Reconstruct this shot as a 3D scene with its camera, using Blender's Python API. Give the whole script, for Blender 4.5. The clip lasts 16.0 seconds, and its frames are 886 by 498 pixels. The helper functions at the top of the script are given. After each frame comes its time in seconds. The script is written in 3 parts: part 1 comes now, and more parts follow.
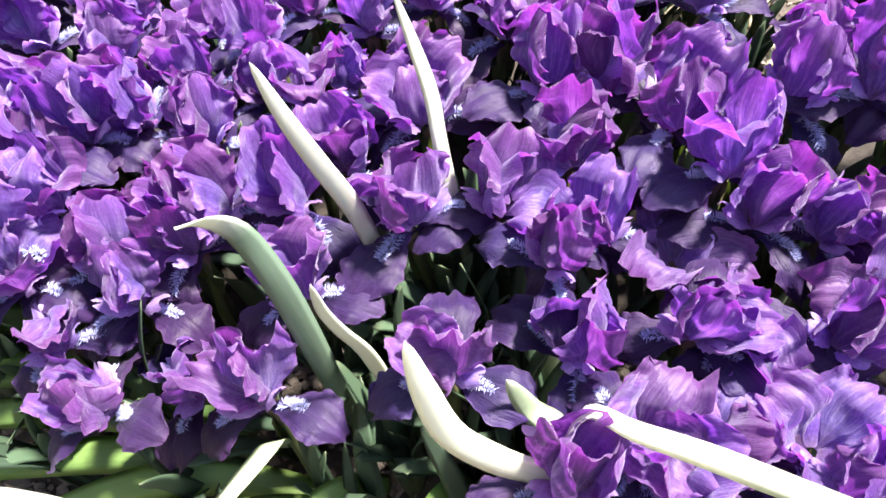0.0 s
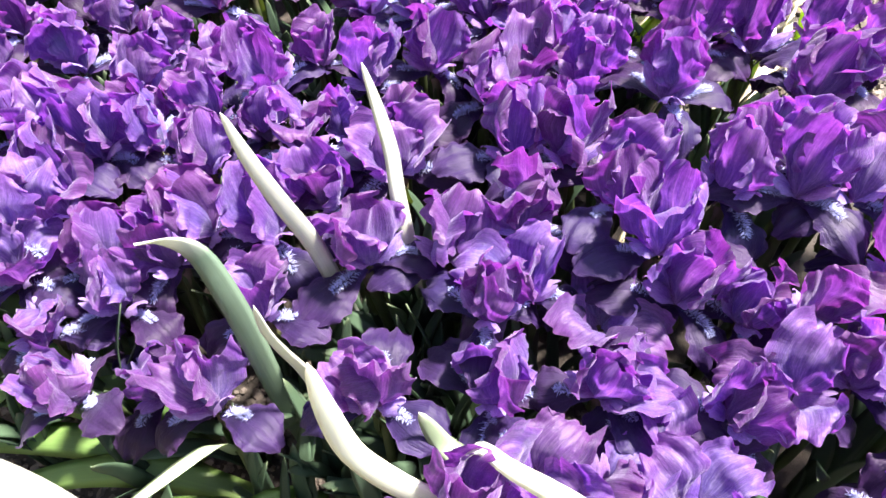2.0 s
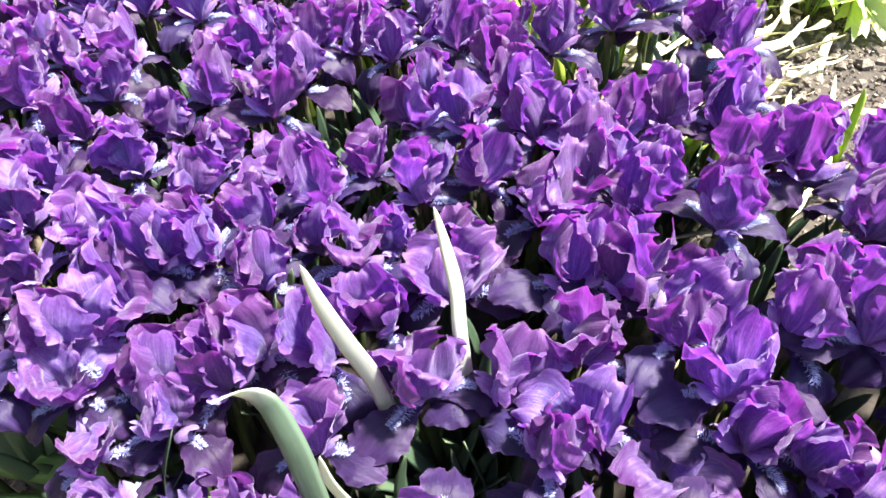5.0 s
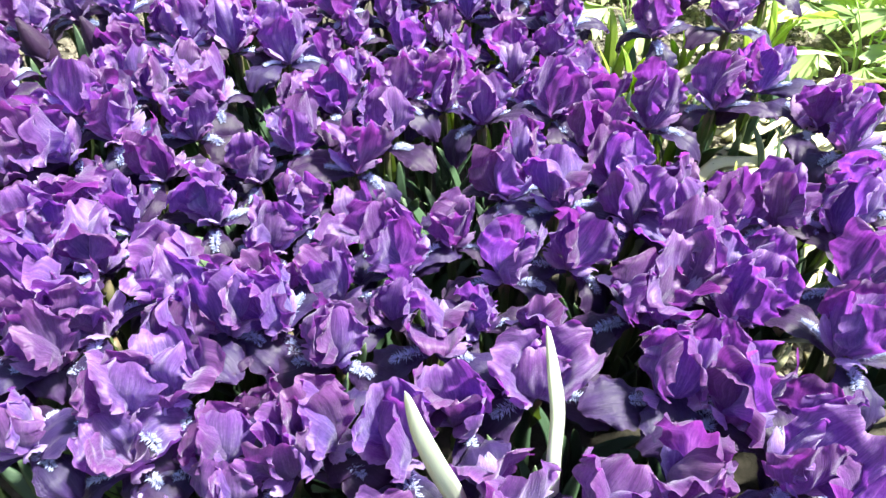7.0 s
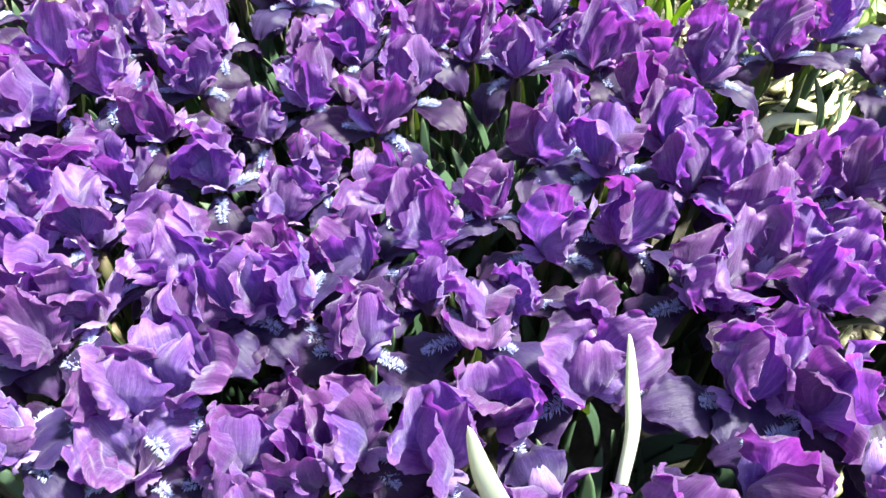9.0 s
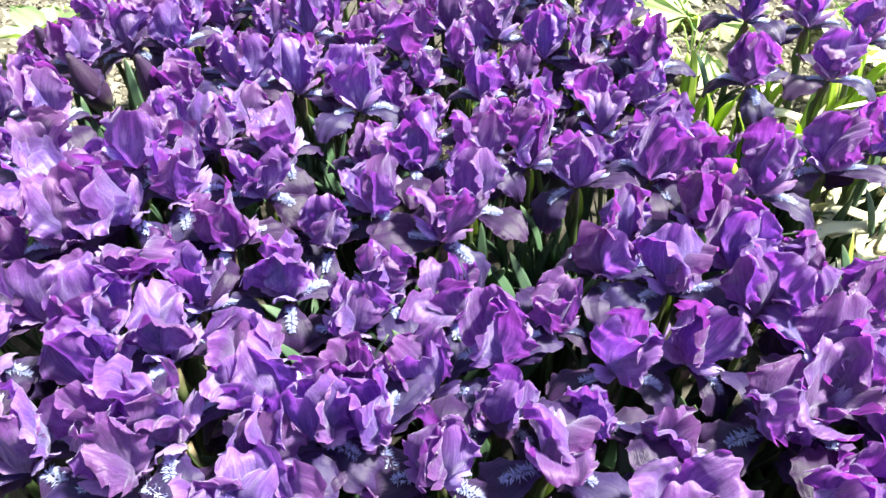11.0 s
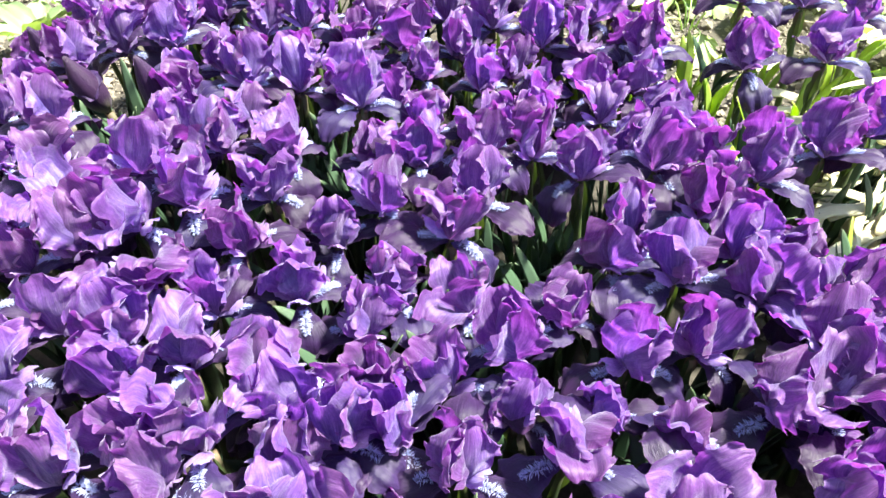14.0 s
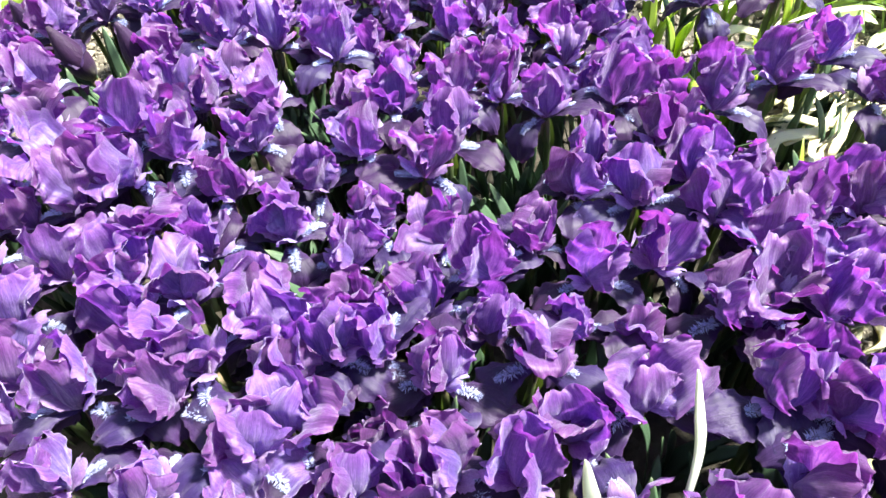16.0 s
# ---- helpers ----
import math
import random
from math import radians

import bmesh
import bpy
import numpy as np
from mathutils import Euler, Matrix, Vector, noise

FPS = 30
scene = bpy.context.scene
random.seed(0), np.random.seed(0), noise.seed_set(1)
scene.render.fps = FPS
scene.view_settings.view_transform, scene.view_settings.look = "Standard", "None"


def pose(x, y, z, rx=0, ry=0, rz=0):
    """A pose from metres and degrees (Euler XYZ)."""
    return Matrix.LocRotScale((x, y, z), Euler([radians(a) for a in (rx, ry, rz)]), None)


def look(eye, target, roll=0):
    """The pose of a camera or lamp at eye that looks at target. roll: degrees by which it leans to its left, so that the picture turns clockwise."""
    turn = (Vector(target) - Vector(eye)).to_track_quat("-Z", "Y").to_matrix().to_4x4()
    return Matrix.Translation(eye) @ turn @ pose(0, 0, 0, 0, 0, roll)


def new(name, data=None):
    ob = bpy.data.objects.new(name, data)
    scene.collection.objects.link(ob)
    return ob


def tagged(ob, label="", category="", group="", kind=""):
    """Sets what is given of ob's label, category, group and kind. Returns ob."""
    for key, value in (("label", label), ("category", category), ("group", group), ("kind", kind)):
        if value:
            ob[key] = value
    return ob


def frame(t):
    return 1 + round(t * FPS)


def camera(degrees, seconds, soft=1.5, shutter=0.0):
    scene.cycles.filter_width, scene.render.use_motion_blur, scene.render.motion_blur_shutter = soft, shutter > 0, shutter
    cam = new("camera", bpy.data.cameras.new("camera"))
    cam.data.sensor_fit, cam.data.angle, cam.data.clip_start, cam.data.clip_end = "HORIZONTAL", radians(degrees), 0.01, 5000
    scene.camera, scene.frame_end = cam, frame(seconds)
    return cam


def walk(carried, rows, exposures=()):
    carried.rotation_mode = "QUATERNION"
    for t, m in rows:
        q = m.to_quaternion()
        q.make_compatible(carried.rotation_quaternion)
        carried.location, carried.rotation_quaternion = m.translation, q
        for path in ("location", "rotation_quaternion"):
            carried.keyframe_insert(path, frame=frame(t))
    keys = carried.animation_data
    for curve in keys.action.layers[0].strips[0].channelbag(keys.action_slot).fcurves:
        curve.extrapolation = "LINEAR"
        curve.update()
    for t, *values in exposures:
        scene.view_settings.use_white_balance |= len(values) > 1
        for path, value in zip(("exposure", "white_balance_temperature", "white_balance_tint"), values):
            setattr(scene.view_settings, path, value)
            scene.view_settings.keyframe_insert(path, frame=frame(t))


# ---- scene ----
cam = camera(66.8, 16.0, soft=1.5)
EXPOSURE, KELVIN, TINT = 2.73, 6600, 10
PATH = [
    (0, (0.014, 0.014, 0.386), (-0.15, 1.163, -1.243), -9.1),
    (0.5, (0.021, 0.004, 0.402), (-0.226, 1.181, -1.196), -8.6),
    (1, (0.038, 0.001, 0.413), (-0.231, 1.226, -1.145), -7.4),
    (1.5, (0.044, -0.001, 0.411), (-0.205, 1.204, -1.165), -5.8),
    (2, (0.056, -0.001, 0.41), (-0.197, 1.239, -1.138), -5.2),
    (2.5, (0.065, 0.001, 0.411), (-0.219, 1.282, -1.098), -5.4),
    (3, (0.064, 0.0, 0.414), (-0.22, 1.304, -1.076), -4.4),
    (3.5, (0.063, 0.001, 0.421), (-0.241, 1.329, -1.043), -4.3),
    (4, (0.063, 0.002, 0.425), (-0.236, 1.341, -1.031), -4.0),
    (4.5, (0.053, 0.011, 0.433), (-0.249, 1.393, -0.981), -4.2),
    (4.7, (0.042, 0.016, 0.433), (-0.256, 1.393, -0.987), -4.2),
    (6.8, (-0.005, 0.057, 0.439), (-0.401, 1.451, -0.94), -1.4),
    (7, (-0.011, 0.06, 0.442), (-0.425, 1.462, -0.923), -1.2),
    (7.5, (-0.017, 0.066, 0.434), (-0.413, 1.443, -0.961), -0.4),
    (8, (-0.027, 0.077, 0.429), (-0.435, 1.405, -1.01), -1.2),
    (8.5, (-0.041, 0.089, 0.423), (-0.459, 1.391, -1.036), -1.5),
    (9, (-0.042, 0.098, 0.42), (-0.434, 1.391, -1.054), -1.3),
    (9.5, (-0.049, 0.1, 0.426), (-0.461, 1.419, -1.02), -1.4),
    (10, (-0.059, 0.103, 0.435), (-0.509, 1.461, -0.963), -1.6),
    (10.2, (-0.065, 0.104, 0.438), (-0.508, 1.476, -0.948), -1.0),
    (12.3, (-0.098, 0.123, 0.462), (-0.533, 1.528, -0.893), -0.3),
    (12.5, (-0.098, 0.124, 0.463), (-0.507, 1.528, -0.901), 0.1),
    (13, (-0.102, 0.122, 0.465), (-0.487, 1.522, -0.909), 0.5),
    (13.5, (-0.103, 0.12, 0.465), (-0.502, 1.503, -0.924), -0.3),
    (14, (-0.098, 0.113, 0.464), (-0.501, 1.469, -0.95), -1.6),
    (14.5, (-0.096, 0.108, 0.469), (-0.479, 1.437, -0.976), -2.2),
    (15, (-0.088, 0.097, 0.472), (-0.458, 1.415, -0.986), -2.6),
    (15.5, (-0.082, 0.087, 0.472), (-0.459, 1.392, -0.996), -3.7),
    (16, (-0.076, 0.078, 0.472), (-0.449, 1.369, -1.01), -4.4),
]
walk(cam, [(t, look(eye, target, roll)) for t, eye, target, roll in PATH], [(0, EXPOSURE + 0.1, KELVIN, TINT + 6), (4.7, EXPOSURE + 0.15, KELVIN, TINT + 1), (7, EXPOSURE + 0.15, KELVIN, TINT - 18), (10.2, EXPOSURE + 0.2, KELVIN, TINT - 18), (12.5, EXPOSURE + 0.27, KELVIN, TINT - 14), (16, EXPOSURE + 0.27, KELVIN, TINT - 14)])

# ---------------------------------------------------------------- light
world = bpy.data.worlds.new("sky")
scene.world = world
world.use_nodes = True
wn = world.node_tree
sky = wn.nodes.new("ShaderNodeTexSky")
sky.sky_type, sky.sun_disc = "NISHITA", False
SUN_UP, SUN_ROUND = 60, 62
sky.sun_elevation, sky.sun_rotation = radians(SUN_UP), radians(SUN_ROUND)
wn.nodes["Background"].inputs["Strength"].default_value = 0.052
wn.links.new(sky.outputs["Color"], wn.nodes["Background"].inputs["Color"])
sun = new("sun", bpy.data.lights.new("sun", "SUN"))
sun.data.energy, sun.data.angle, sun.data.color = 3.25, radians(6), (1.0, 0.94, 0.84)
towards = Vector((math.sin(radians(SUN_ROUND)) * math.cos(radians(SUN_UP)), math.cos(radians(SUN_ROUND)) * math.cos(radians(SUN_UP)), math.sin(radians(SUN_UP))))
sun.matrix_world = look(towards * 10, (0, 0, 0))


# ---------------------------------------------------------------- materials
def material(name):
    m = bpy.data.materials.new(name)
    m.use_nodes = True
    return m, m.node_tree.nodes, m.node_tree.links, m.node_tree.nodes["Principled BSDF"]


def node(nodes, kind, **values):
    n = nodes.new("ShaderNode" + kind)
    for key, value in values.items():
        n.inputs[key].default_value = value
    return n


def ramp(nodes, *stops):
    n = nodes.new("ShaderNodeValToRGB")
    while len(n.color_ramp.elements) < len(stops):
        n.color_ramp.elements.new(0.5)
    for e, (at, colour) in zip(n.color_ramp.elements, stops):
        e.position, e.color = at, (*colour, 1)
    return n


def mixed(nodes, links, kind, fac, a, b):
    n = nodes.new("ShaderNodeMix")
    n.data_type, n.blend_type = "RGBA", kind
    for socket, value in ((n.inputs[0], fac), (n.inputs[6], a), (n.inputs[7], b)):
        if isinstance(value, (int, float)):
            socket.default_value = value
        elif isinstance(value, tuple):
            socket.default_value = (*value, 1)
        else:
            links.new(value, socket)
    return n.outputs[2]


def petal_material(name, base, middle, rim, vein, sheen, glow, through_share, rough=0.55, gloss=0.6, edge_share=0.7, hem_colour=(0.42, 0.22, 0.5), border_colour=(0.15, 0.042, 0.27)):
    """A petal: colour from claw to rim along its length, veins that fan out and carry painted highlights on the
    standards, velvet sheen, light through it.
    """
    m, nodes, links, bsdf = material(name)
    uv = nodes.new("ShaderNodeUVMap")
    sep = nodes.new("ShaderNodeSeparateXYZ")
    links.new(uv.outputs["UV"], sep.inputs[0])
    along = ramp(nodes, (0.0, base), (0.3, middle), (0.72, middle), (1.0, rim))
    links.new(sep.outputs["Y"], along.inputs["Fac"])
    # veins run along the petal; a pale vein colour also paints highlight streaks
    stretch = node(nodes, "Mapping", Scale=(12.0, 1.0, 1.0))
    info = nodes.new("ShaderNodeObjectInfo")
    links.new(uv.outputs["UV"], stretch.inputs["Vector"])
    links.new(info.outputs["Random"], stretch.inputs["Location"])
    veins = node(nodes, "TexNoise", Scale=1.6, Detail=5.0, Roughness=0.62)
    links.new(stretch.outputs["Vector"], veins.inputs["Vector"])
    vr = ramp(nodes, (0.44, (0, 0, 0)), (0.78, (1, 1, 1)))
    links.new(veins.outputs["Fac"], vr.inputs["Fac"])
    blotch = node(nodes, "TexNoise", Scale=38.0, Detail=3.0)
    coord = nodes.new("ShaderNodeTexCoord")
    links.new(coord.outputs["Object"], blotch.inputs["Vector"])
    half = node(nodes, "Math")
    half.operation = "MULTIPLY"
    half.inputs[1].default_value = 0.56
    links.new(vr.outputs["Color"], half.inputs[0])
    colour = mixed(nodes, links, "MIX", half.outputs[0], along.outputs["Color"], vein)
    br = ramp(nodes, (0.3, (0.72, 0.7, 0.78)), (0.7, (1.22, 1.25, 1.15)))
    links.new(blotch.outputs["Fac"], br.inputs["Fac"])
    colour = mixed(nodes, links, "MULTIPLY", 1.0, colour, br.outputs["Color"])
    across = node(nodes, "MapRange", **{"From Min": 0.0, "From Max": 1.0, "To Min": -1.0, "To Max": 1.0})
    links.new(sep.outputs["X"], across.inputs["Value"])
    outer = node(nodes, "Math")
    outer.operation = "ABSOLUTE"
    links.new(across.outputs["Result"], outer.inputs[0])
    outermost = node(nodes, "Math")
    outermost.operation = "MAXIMUM"
    links.new(outer.outputs[0], outermost.inputs[0])
    links.new(sep.outputs["Y"], outermost.inputs[1])
    hem = node(nodes, "MapRange", **{"From Min": 0.94, "From Max": 1.0, "To Min": 0.0, "To Max": 0.6})
    links.new(outermost.outputs[0], hem.inputs["Value"])
    colour = mixed(nodes, links, "MIX", hem.outputs["Result"], colour, hem_colour)
    # a broad, more saturated border, and fine pale flecks of the crinkled skin
    border = node(nodes, "MapRange", **{"From Min": 0.45, "From Max": 0.95, "To Min": 0.0, "To Max": edge_share})
    frayed = node(nodes, "Math")
    frayed.operation = "MULTIPLY_ADD"
    frayed.inputs[1].default_value = 0.5
    links.new(veins.outputs["Fac"], frayed.inputs[0])
    shifted = node(nodes, "Math")
    shifted.operation = "SUBTRACT"
    shifted.inputs[1].default_value = 0.25
    links.new(outermost.outputs[0], shifted.inputs[0])
    links.new(shifted.outputs[0], frayed.inputs[2])
    links.new(frayed.outputs[0], border.inputs["Value"])
    colour = mixed(nodes, links, "MIX", border.outputs["Result"], colour, border_colour)
    thin = node(nodes, "Mapping", Scale=(42.0, 2.4, 1.0))
    links.new(uv.outputs["UV"], thin.inputs["Vector"])
    links.new(info.outputs["Random"], thin.inputs["Location"])
    fine = node(nodes, "TexNoise", Scale=2.2, Detail=4.0, Roughness=0.6, Distortion=0.6)
    links.new(thin.outputs["Vector"], fine.inputs["Vector"])
    streak = ramp(nodes, (0.36, (0.6, 0.52, 0.68)), (0.52, (1.0, 1.0, 1.0)), (0.68, (1.3, 1.34, 1.24)))
    links.new(fine.outputs["Fac"], streak.inputs["Fac"])
    colour = mixed(nodes, links, "MULTIPLY", 0.8, colour, streak.outputs["Color"])
    crepe = node(nodes, "TexNoise", Scale=620.0, Detail=3.0, Roughness=0.6)
    links.new(coord.outputs["Object"], crepe.inputs["Vector"])
    fleck = ramp(nodes, (0.35, (0.86, 0.84, 0.88)), (0.62, (1.08, 1.08, 1.06)), (0.78, (1.5, 1.6, 1.4)))
    links.new(crepe.outputs["Fac"], fleck.inputs["Fac"])
    colour = mixed(nodes, links, "MULTIPLY", 1.0, colour, fleck.outputs["Color"])
    hue = nodes.new("ShaderNodeHueSaturation")
    spread = node(nodes, "MapRange", **{"From Min": 0.0, "From Max": 1.0, "To Min": 0.482, "To Max": 0.532})
    links.new(info.outputs["Random"], spread.inputs["Value"])
    links.new(spread.outputs["Result"], hue.inputs["Hue"])
    bright = node(nodes, "MapRange", **{"From Min": 0.0, "From Max": 1.0, "To Min": 1.25, "To Max": 0.68})
    links.new(info.outputs["Random"], bright.inputs["Value"])
    links.new(bright.outputs["Result"], hue.inputs["Value"])
    links.new(colour, hue.inputs["Color"])
    links.new(hue.outputs["Color"], bsdf.inputs["Base Color"])
    bsdf.inputs["Roughness"].default_value = rough
    bsdf.inputs["Specular IOR Level"].default_value = gloss
    bsdf.inputs["Sheen Weight"].default_value = sheen
    bsdf.inputs["Sheen Roughness"].default_value = 0.45
    bsdf.inputs["Sheen Tint"].default_value = (0.78, 0.70, 1.0, 1)
    bump = node(nodes, "Bump", Strength=0.45, Distance=0.0014)
    links.new(veins.outputs["Fac"], bump.inputs["Height"])
    bump2 = node(nodes, "Bump", Strength=0.4, Distance=0.0008)
    links.new(fine.outputs["Fac"], bump2.inputs["Height"])
    links.new(bump.outputs["Normal"], bump2.inputs["Normal"])
    bump3 = node(nodes, "Bump", Strength=0.5, Distance=0.0006)
    links.new(crepe.outputs["Fac"], bump3.inputs["Height"])
    links.new(bump2.outputs["Normal"], bump3.inputs["Normal"])
    links.new(bump3.outputs["Normal"], bsdf.inputs["Normal"])
    trans = node(nodes, "BsdfTranslucent")
    lit = mixed(nodes, links, "MULTIPLY", 1.0, hue.outputs["Color"], glow)
    links.new(lit, trans.inputs["Color"])
    links.new(bump.outputs["Normal"], trans.inputs["Normal"])
    mix = node(nodes, "MixShader", Fac=through_share)
    links.new(bsdf.outputs[0], mix.inputs[1])
    links.new(trans.outputs[0], mix.inputs[2])
    links.new(mix.outputs[0], nodes["Material Output"].inputs["Surface"])
    return m


# the standards' whitish vein colour doubles as painted highlights along the folds
STANDARD = petal_material("standard_petal", (0.24, 0.15, 0.34), (0.112, 0.064, 0.262), (0.15, 0.058, 0.26),
                          (0.45, 0.42, 0.62), 0.5, (2.05, 0.92, 2.0), 0.42, 0.42, 0.7, 0.68, (0.42, 0.25, 0.5), (0.15, 0.037, 0.25))
FALL = petal_material("fall_petal", (0.055, 0.027, 0.17), (0.015, 0.006, 0.045), (0.032, 0.014, 0.07),
                      (0.04, 0.024, 0.075), 0.08, (2.2, 1.0, 1.6), 0.08, 0.46, 0.32, 0.6, (0.13, 0.07, 0.18), (0.034, 0.013, 0.075))
STYLE = petal_material("style_petal", (0.40, 0.26, 0.52), (0.20, 0.08, 0.44), (0.34, 0.2, 0.58),
                       (0.30, 0.18, 0.55), 0.3, (1.8, 1.2, 1.5), 0.35, 0.5, 0.6, 1.0, (0.42, 0.32, 0.60), (0.38, 0.28, 0.60))


def beard_material():
    m, nodes, links, bsdf = material("beard_hair")
    coord = nodes.new("ShaderNodeTexCoord")
    n = node(nodes, "TexNoise", Scale=260.0, Detail=2.0)
    links.new(coord.outputs["Object"], n.inputs["Vector"])
    r = ramp(nodes, (0.3, (0.34, 0.38, 0.72)), (0.55, (0.52, 0.56, 0.84)))
    links.new(n.outputs["Fac"], r.inputs["Fac"])
    links.new(r.outputs["Color"], bsdf.inputs["Base Color"])
    bsdf.inputs["Roughness"].default_value = 0.7
    return m


BEARD = beard_material()


def leaf_material(name, low, high, tip, through_share=0.22, rough=0.48, glow=(1.5, 1.7, 0.5), tip_from=0.88):
    m, nodes, links, bsdf = material(name)
    uv = nodes.new("ShaderNodeUVMap")
    sep = nodes.new("ShaderNodeSeparateXYZ")
    links.new(uv.outputs["UV"], sep.inputs[0])
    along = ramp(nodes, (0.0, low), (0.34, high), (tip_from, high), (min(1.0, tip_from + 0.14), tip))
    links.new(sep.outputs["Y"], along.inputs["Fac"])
    stretch = node(nodes, "Mapping", Scale=(22.0, 0.6, 1.0))
    links.new(uv.outputs["UV"], stretch.inputs["Vector"])
    ribs = node(nodes, "TexNoise", Scale=2.0, Detail=3.0)
    links.new(stretch.outputs["Vector"], ribs.inputs["Vector"])
    rr = ramp(nodes, (0.3, (0.9, 0.91, 0.9)), (0.7, (1.07, 1.07, 1.06)))
    links.new(ribs.outputs["Fac"], rr.inputs["Fac"])
    colour = mixed(nodes, links, "MULTIPLY", 1.0, along.outputs["Color"], rr.outputs["Color"])
    info = nodes.new("ShaderNodeObjectInfo")
    hue = nodes.new("ShaderNodeHueSaturation")
    spread = node(nodes, "MapRange", **{"To Min": 0.485, "To Max": 0.515})
    links.new(info.outputs["Random"], spread.inputs["Value"])
    links.new(spread.outputs["Result"], hue.inputs["Hue"])
    bright = node(nodes, "MapRange", **{"To Min": 1.25, "To Max": 0.75})
    links.new(info.outputs["Random"], bright.inputs["Value"])
    links.new(bright.outputs["Result"], hue.inputs["Value"])
    links.new(colour, hue.inputs["Color"])
    links.new(hue.outputs["Color"], bsdf.inputs["Base Color"])
    bsdf.inputs["Roughness"].default_value = rough
    bump = node(nodes, "Bump", Strength=0.35, Distance=0.0006)
    links.new(ribs.outputs["Fac"], bump.inputs["Height"])
    links.new(bump.outputs["Normal"], bsdf.inputs["Normal"])
    trans = node(nodes, "BsdfTranslucent")
    lit = mixed(nodes, links, "MULTIPLY", 1.0, hue.outputs["Color"], glow)
    links.new(lit, trans.inputs["Color"])
    mix = node(nodes, "MixShader", Fac=through_share)
    links.new(bsdf.outputs[0], mix.inputs[1])
    links.new(trans.outputs[0], mix.inputs[2])
    links.new(mix.outputs[0], nodes["Material Output"].inputs["Surface"])
    return m


LEAF = leaf_material("iris_leaf", (0.07, 0.085, 0.035), (0.07, 0.12, 0.075), (0.11, 0.15, 0.085), 0.22)
# pale leaves: the glare of the sun is painted in as near-white colour
SUN_WHITE_LEAF = leaf_material("sun_white_leaf", (0.22, 0.33, 0.18), (0.80, 0.83, 0.73), (0.90, 0.90, 0.84), 0.32, 0.42, (1.08, 1.1, 0.95))
# green leaf whose tip is painted white where sunlight falls on it
SUN_TIPPED_LEAF = leaf_material("sun_tipped_leaf", (0.10, 0.16, 0.10), (0.20, 0.30, 0.21), (0.85, 0.86, 0.8), 0.25, 0.45, (1.1, 1.2, 0.8), 0.66)
SPATHE = leaf_material("spathe_green", (0.05, 0.08, 0.03), (0.08, 0.11, 0.045), (0.15, 0.11, 0.07))
WEED = leaf_material("weed_leaf", (0.24, 0.33, 0.12), (0.38, 0.47, 0.22), (0.42, 0.5, 0.26), 0.3)
STRAW = leaf_material("dry_straw", (0.55, 0.47, 0.3), (0.70, 0.64, 0.47), (0.62, 0.55, 0.38), 0.15, 0.7)


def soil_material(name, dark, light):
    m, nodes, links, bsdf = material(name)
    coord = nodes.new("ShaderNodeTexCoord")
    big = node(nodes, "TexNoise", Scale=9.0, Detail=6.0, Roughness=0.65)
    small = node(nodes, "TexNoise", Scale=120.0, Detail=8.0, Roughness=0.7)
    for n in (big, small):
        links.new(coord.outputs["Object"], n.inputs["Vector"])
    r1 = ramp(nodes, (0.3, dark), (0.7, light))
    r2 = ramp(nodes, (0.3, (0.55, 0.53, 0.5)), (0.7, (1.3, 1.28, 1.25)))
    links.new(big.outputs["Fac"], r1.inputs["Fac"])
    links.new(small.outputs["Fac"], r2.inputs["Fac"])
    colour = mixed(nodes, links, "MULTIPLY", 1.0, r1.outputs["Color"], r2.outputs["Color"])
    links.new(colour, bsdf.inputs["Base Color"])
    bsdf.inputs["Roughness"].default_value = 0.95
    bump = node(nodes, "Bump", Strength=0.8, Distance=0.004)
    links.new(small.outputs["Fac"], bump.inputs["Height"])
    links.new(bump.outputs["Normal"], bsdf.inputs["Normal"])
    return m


# ground soil is coloured dark to hold the shade between the plants
SOIL = soil_material("shade_dark_soil", (0.035, 0.03, 0.027), (0.105, 0.09, 0.078))
CRUMB = soil_material("dry_soil", (0.12, 0.105, 0.095), (0.29, 0.25, 0.215))


# ---------------------------------------------------------------- mesh helpers
def mesh_of(name, verts, faces, mat, uvs=None):
    me = bpy.data.meshes.new(name)
    me.from_pydata(verts, [], faces)
    if uvs is not None:
        layer = me.uv_layers.new(name="UVMap")
        for loop in me.loops:
            layer.data[loop.index].uv = uvs[loop.vertex_index]
    me.materials.append(mat)
    me.polygons.foreach_set("use_smooth", [True] * len(me.polygons))
    return me


def part(name, mesh, parent, m=None, label=""):
    ob = new(name, mesh)
    ob.parent = parent
    if m is not None:
        ob.matrix_basis = m
    return tagged(ob, label)


def bend(stops, v):
    """A value read off evenly spaced stops."""
    x = min(max(v, 0.0), 1.0) * (len(stops) - 1)
    i = min(int(x), len(stops) - 2)
    f = x - i
    f = f * f * (3 - 2 * f)
    return stops[i] * (1 - f) + stops[i + 1] * f


def line_of(length, angles, n):
    """Points (out, up) and slopes of a petal's middle line, bent through the angles in degrees."""
    out, up, rows = 0.0, 0.0, []
    for i in range(n + 1):
        a = radians(bend(angles, i / n))
        rows.append((out, up, a))
        out += math.cos(a) * length / n
        up += math.sin(a) * length / n
    return rows


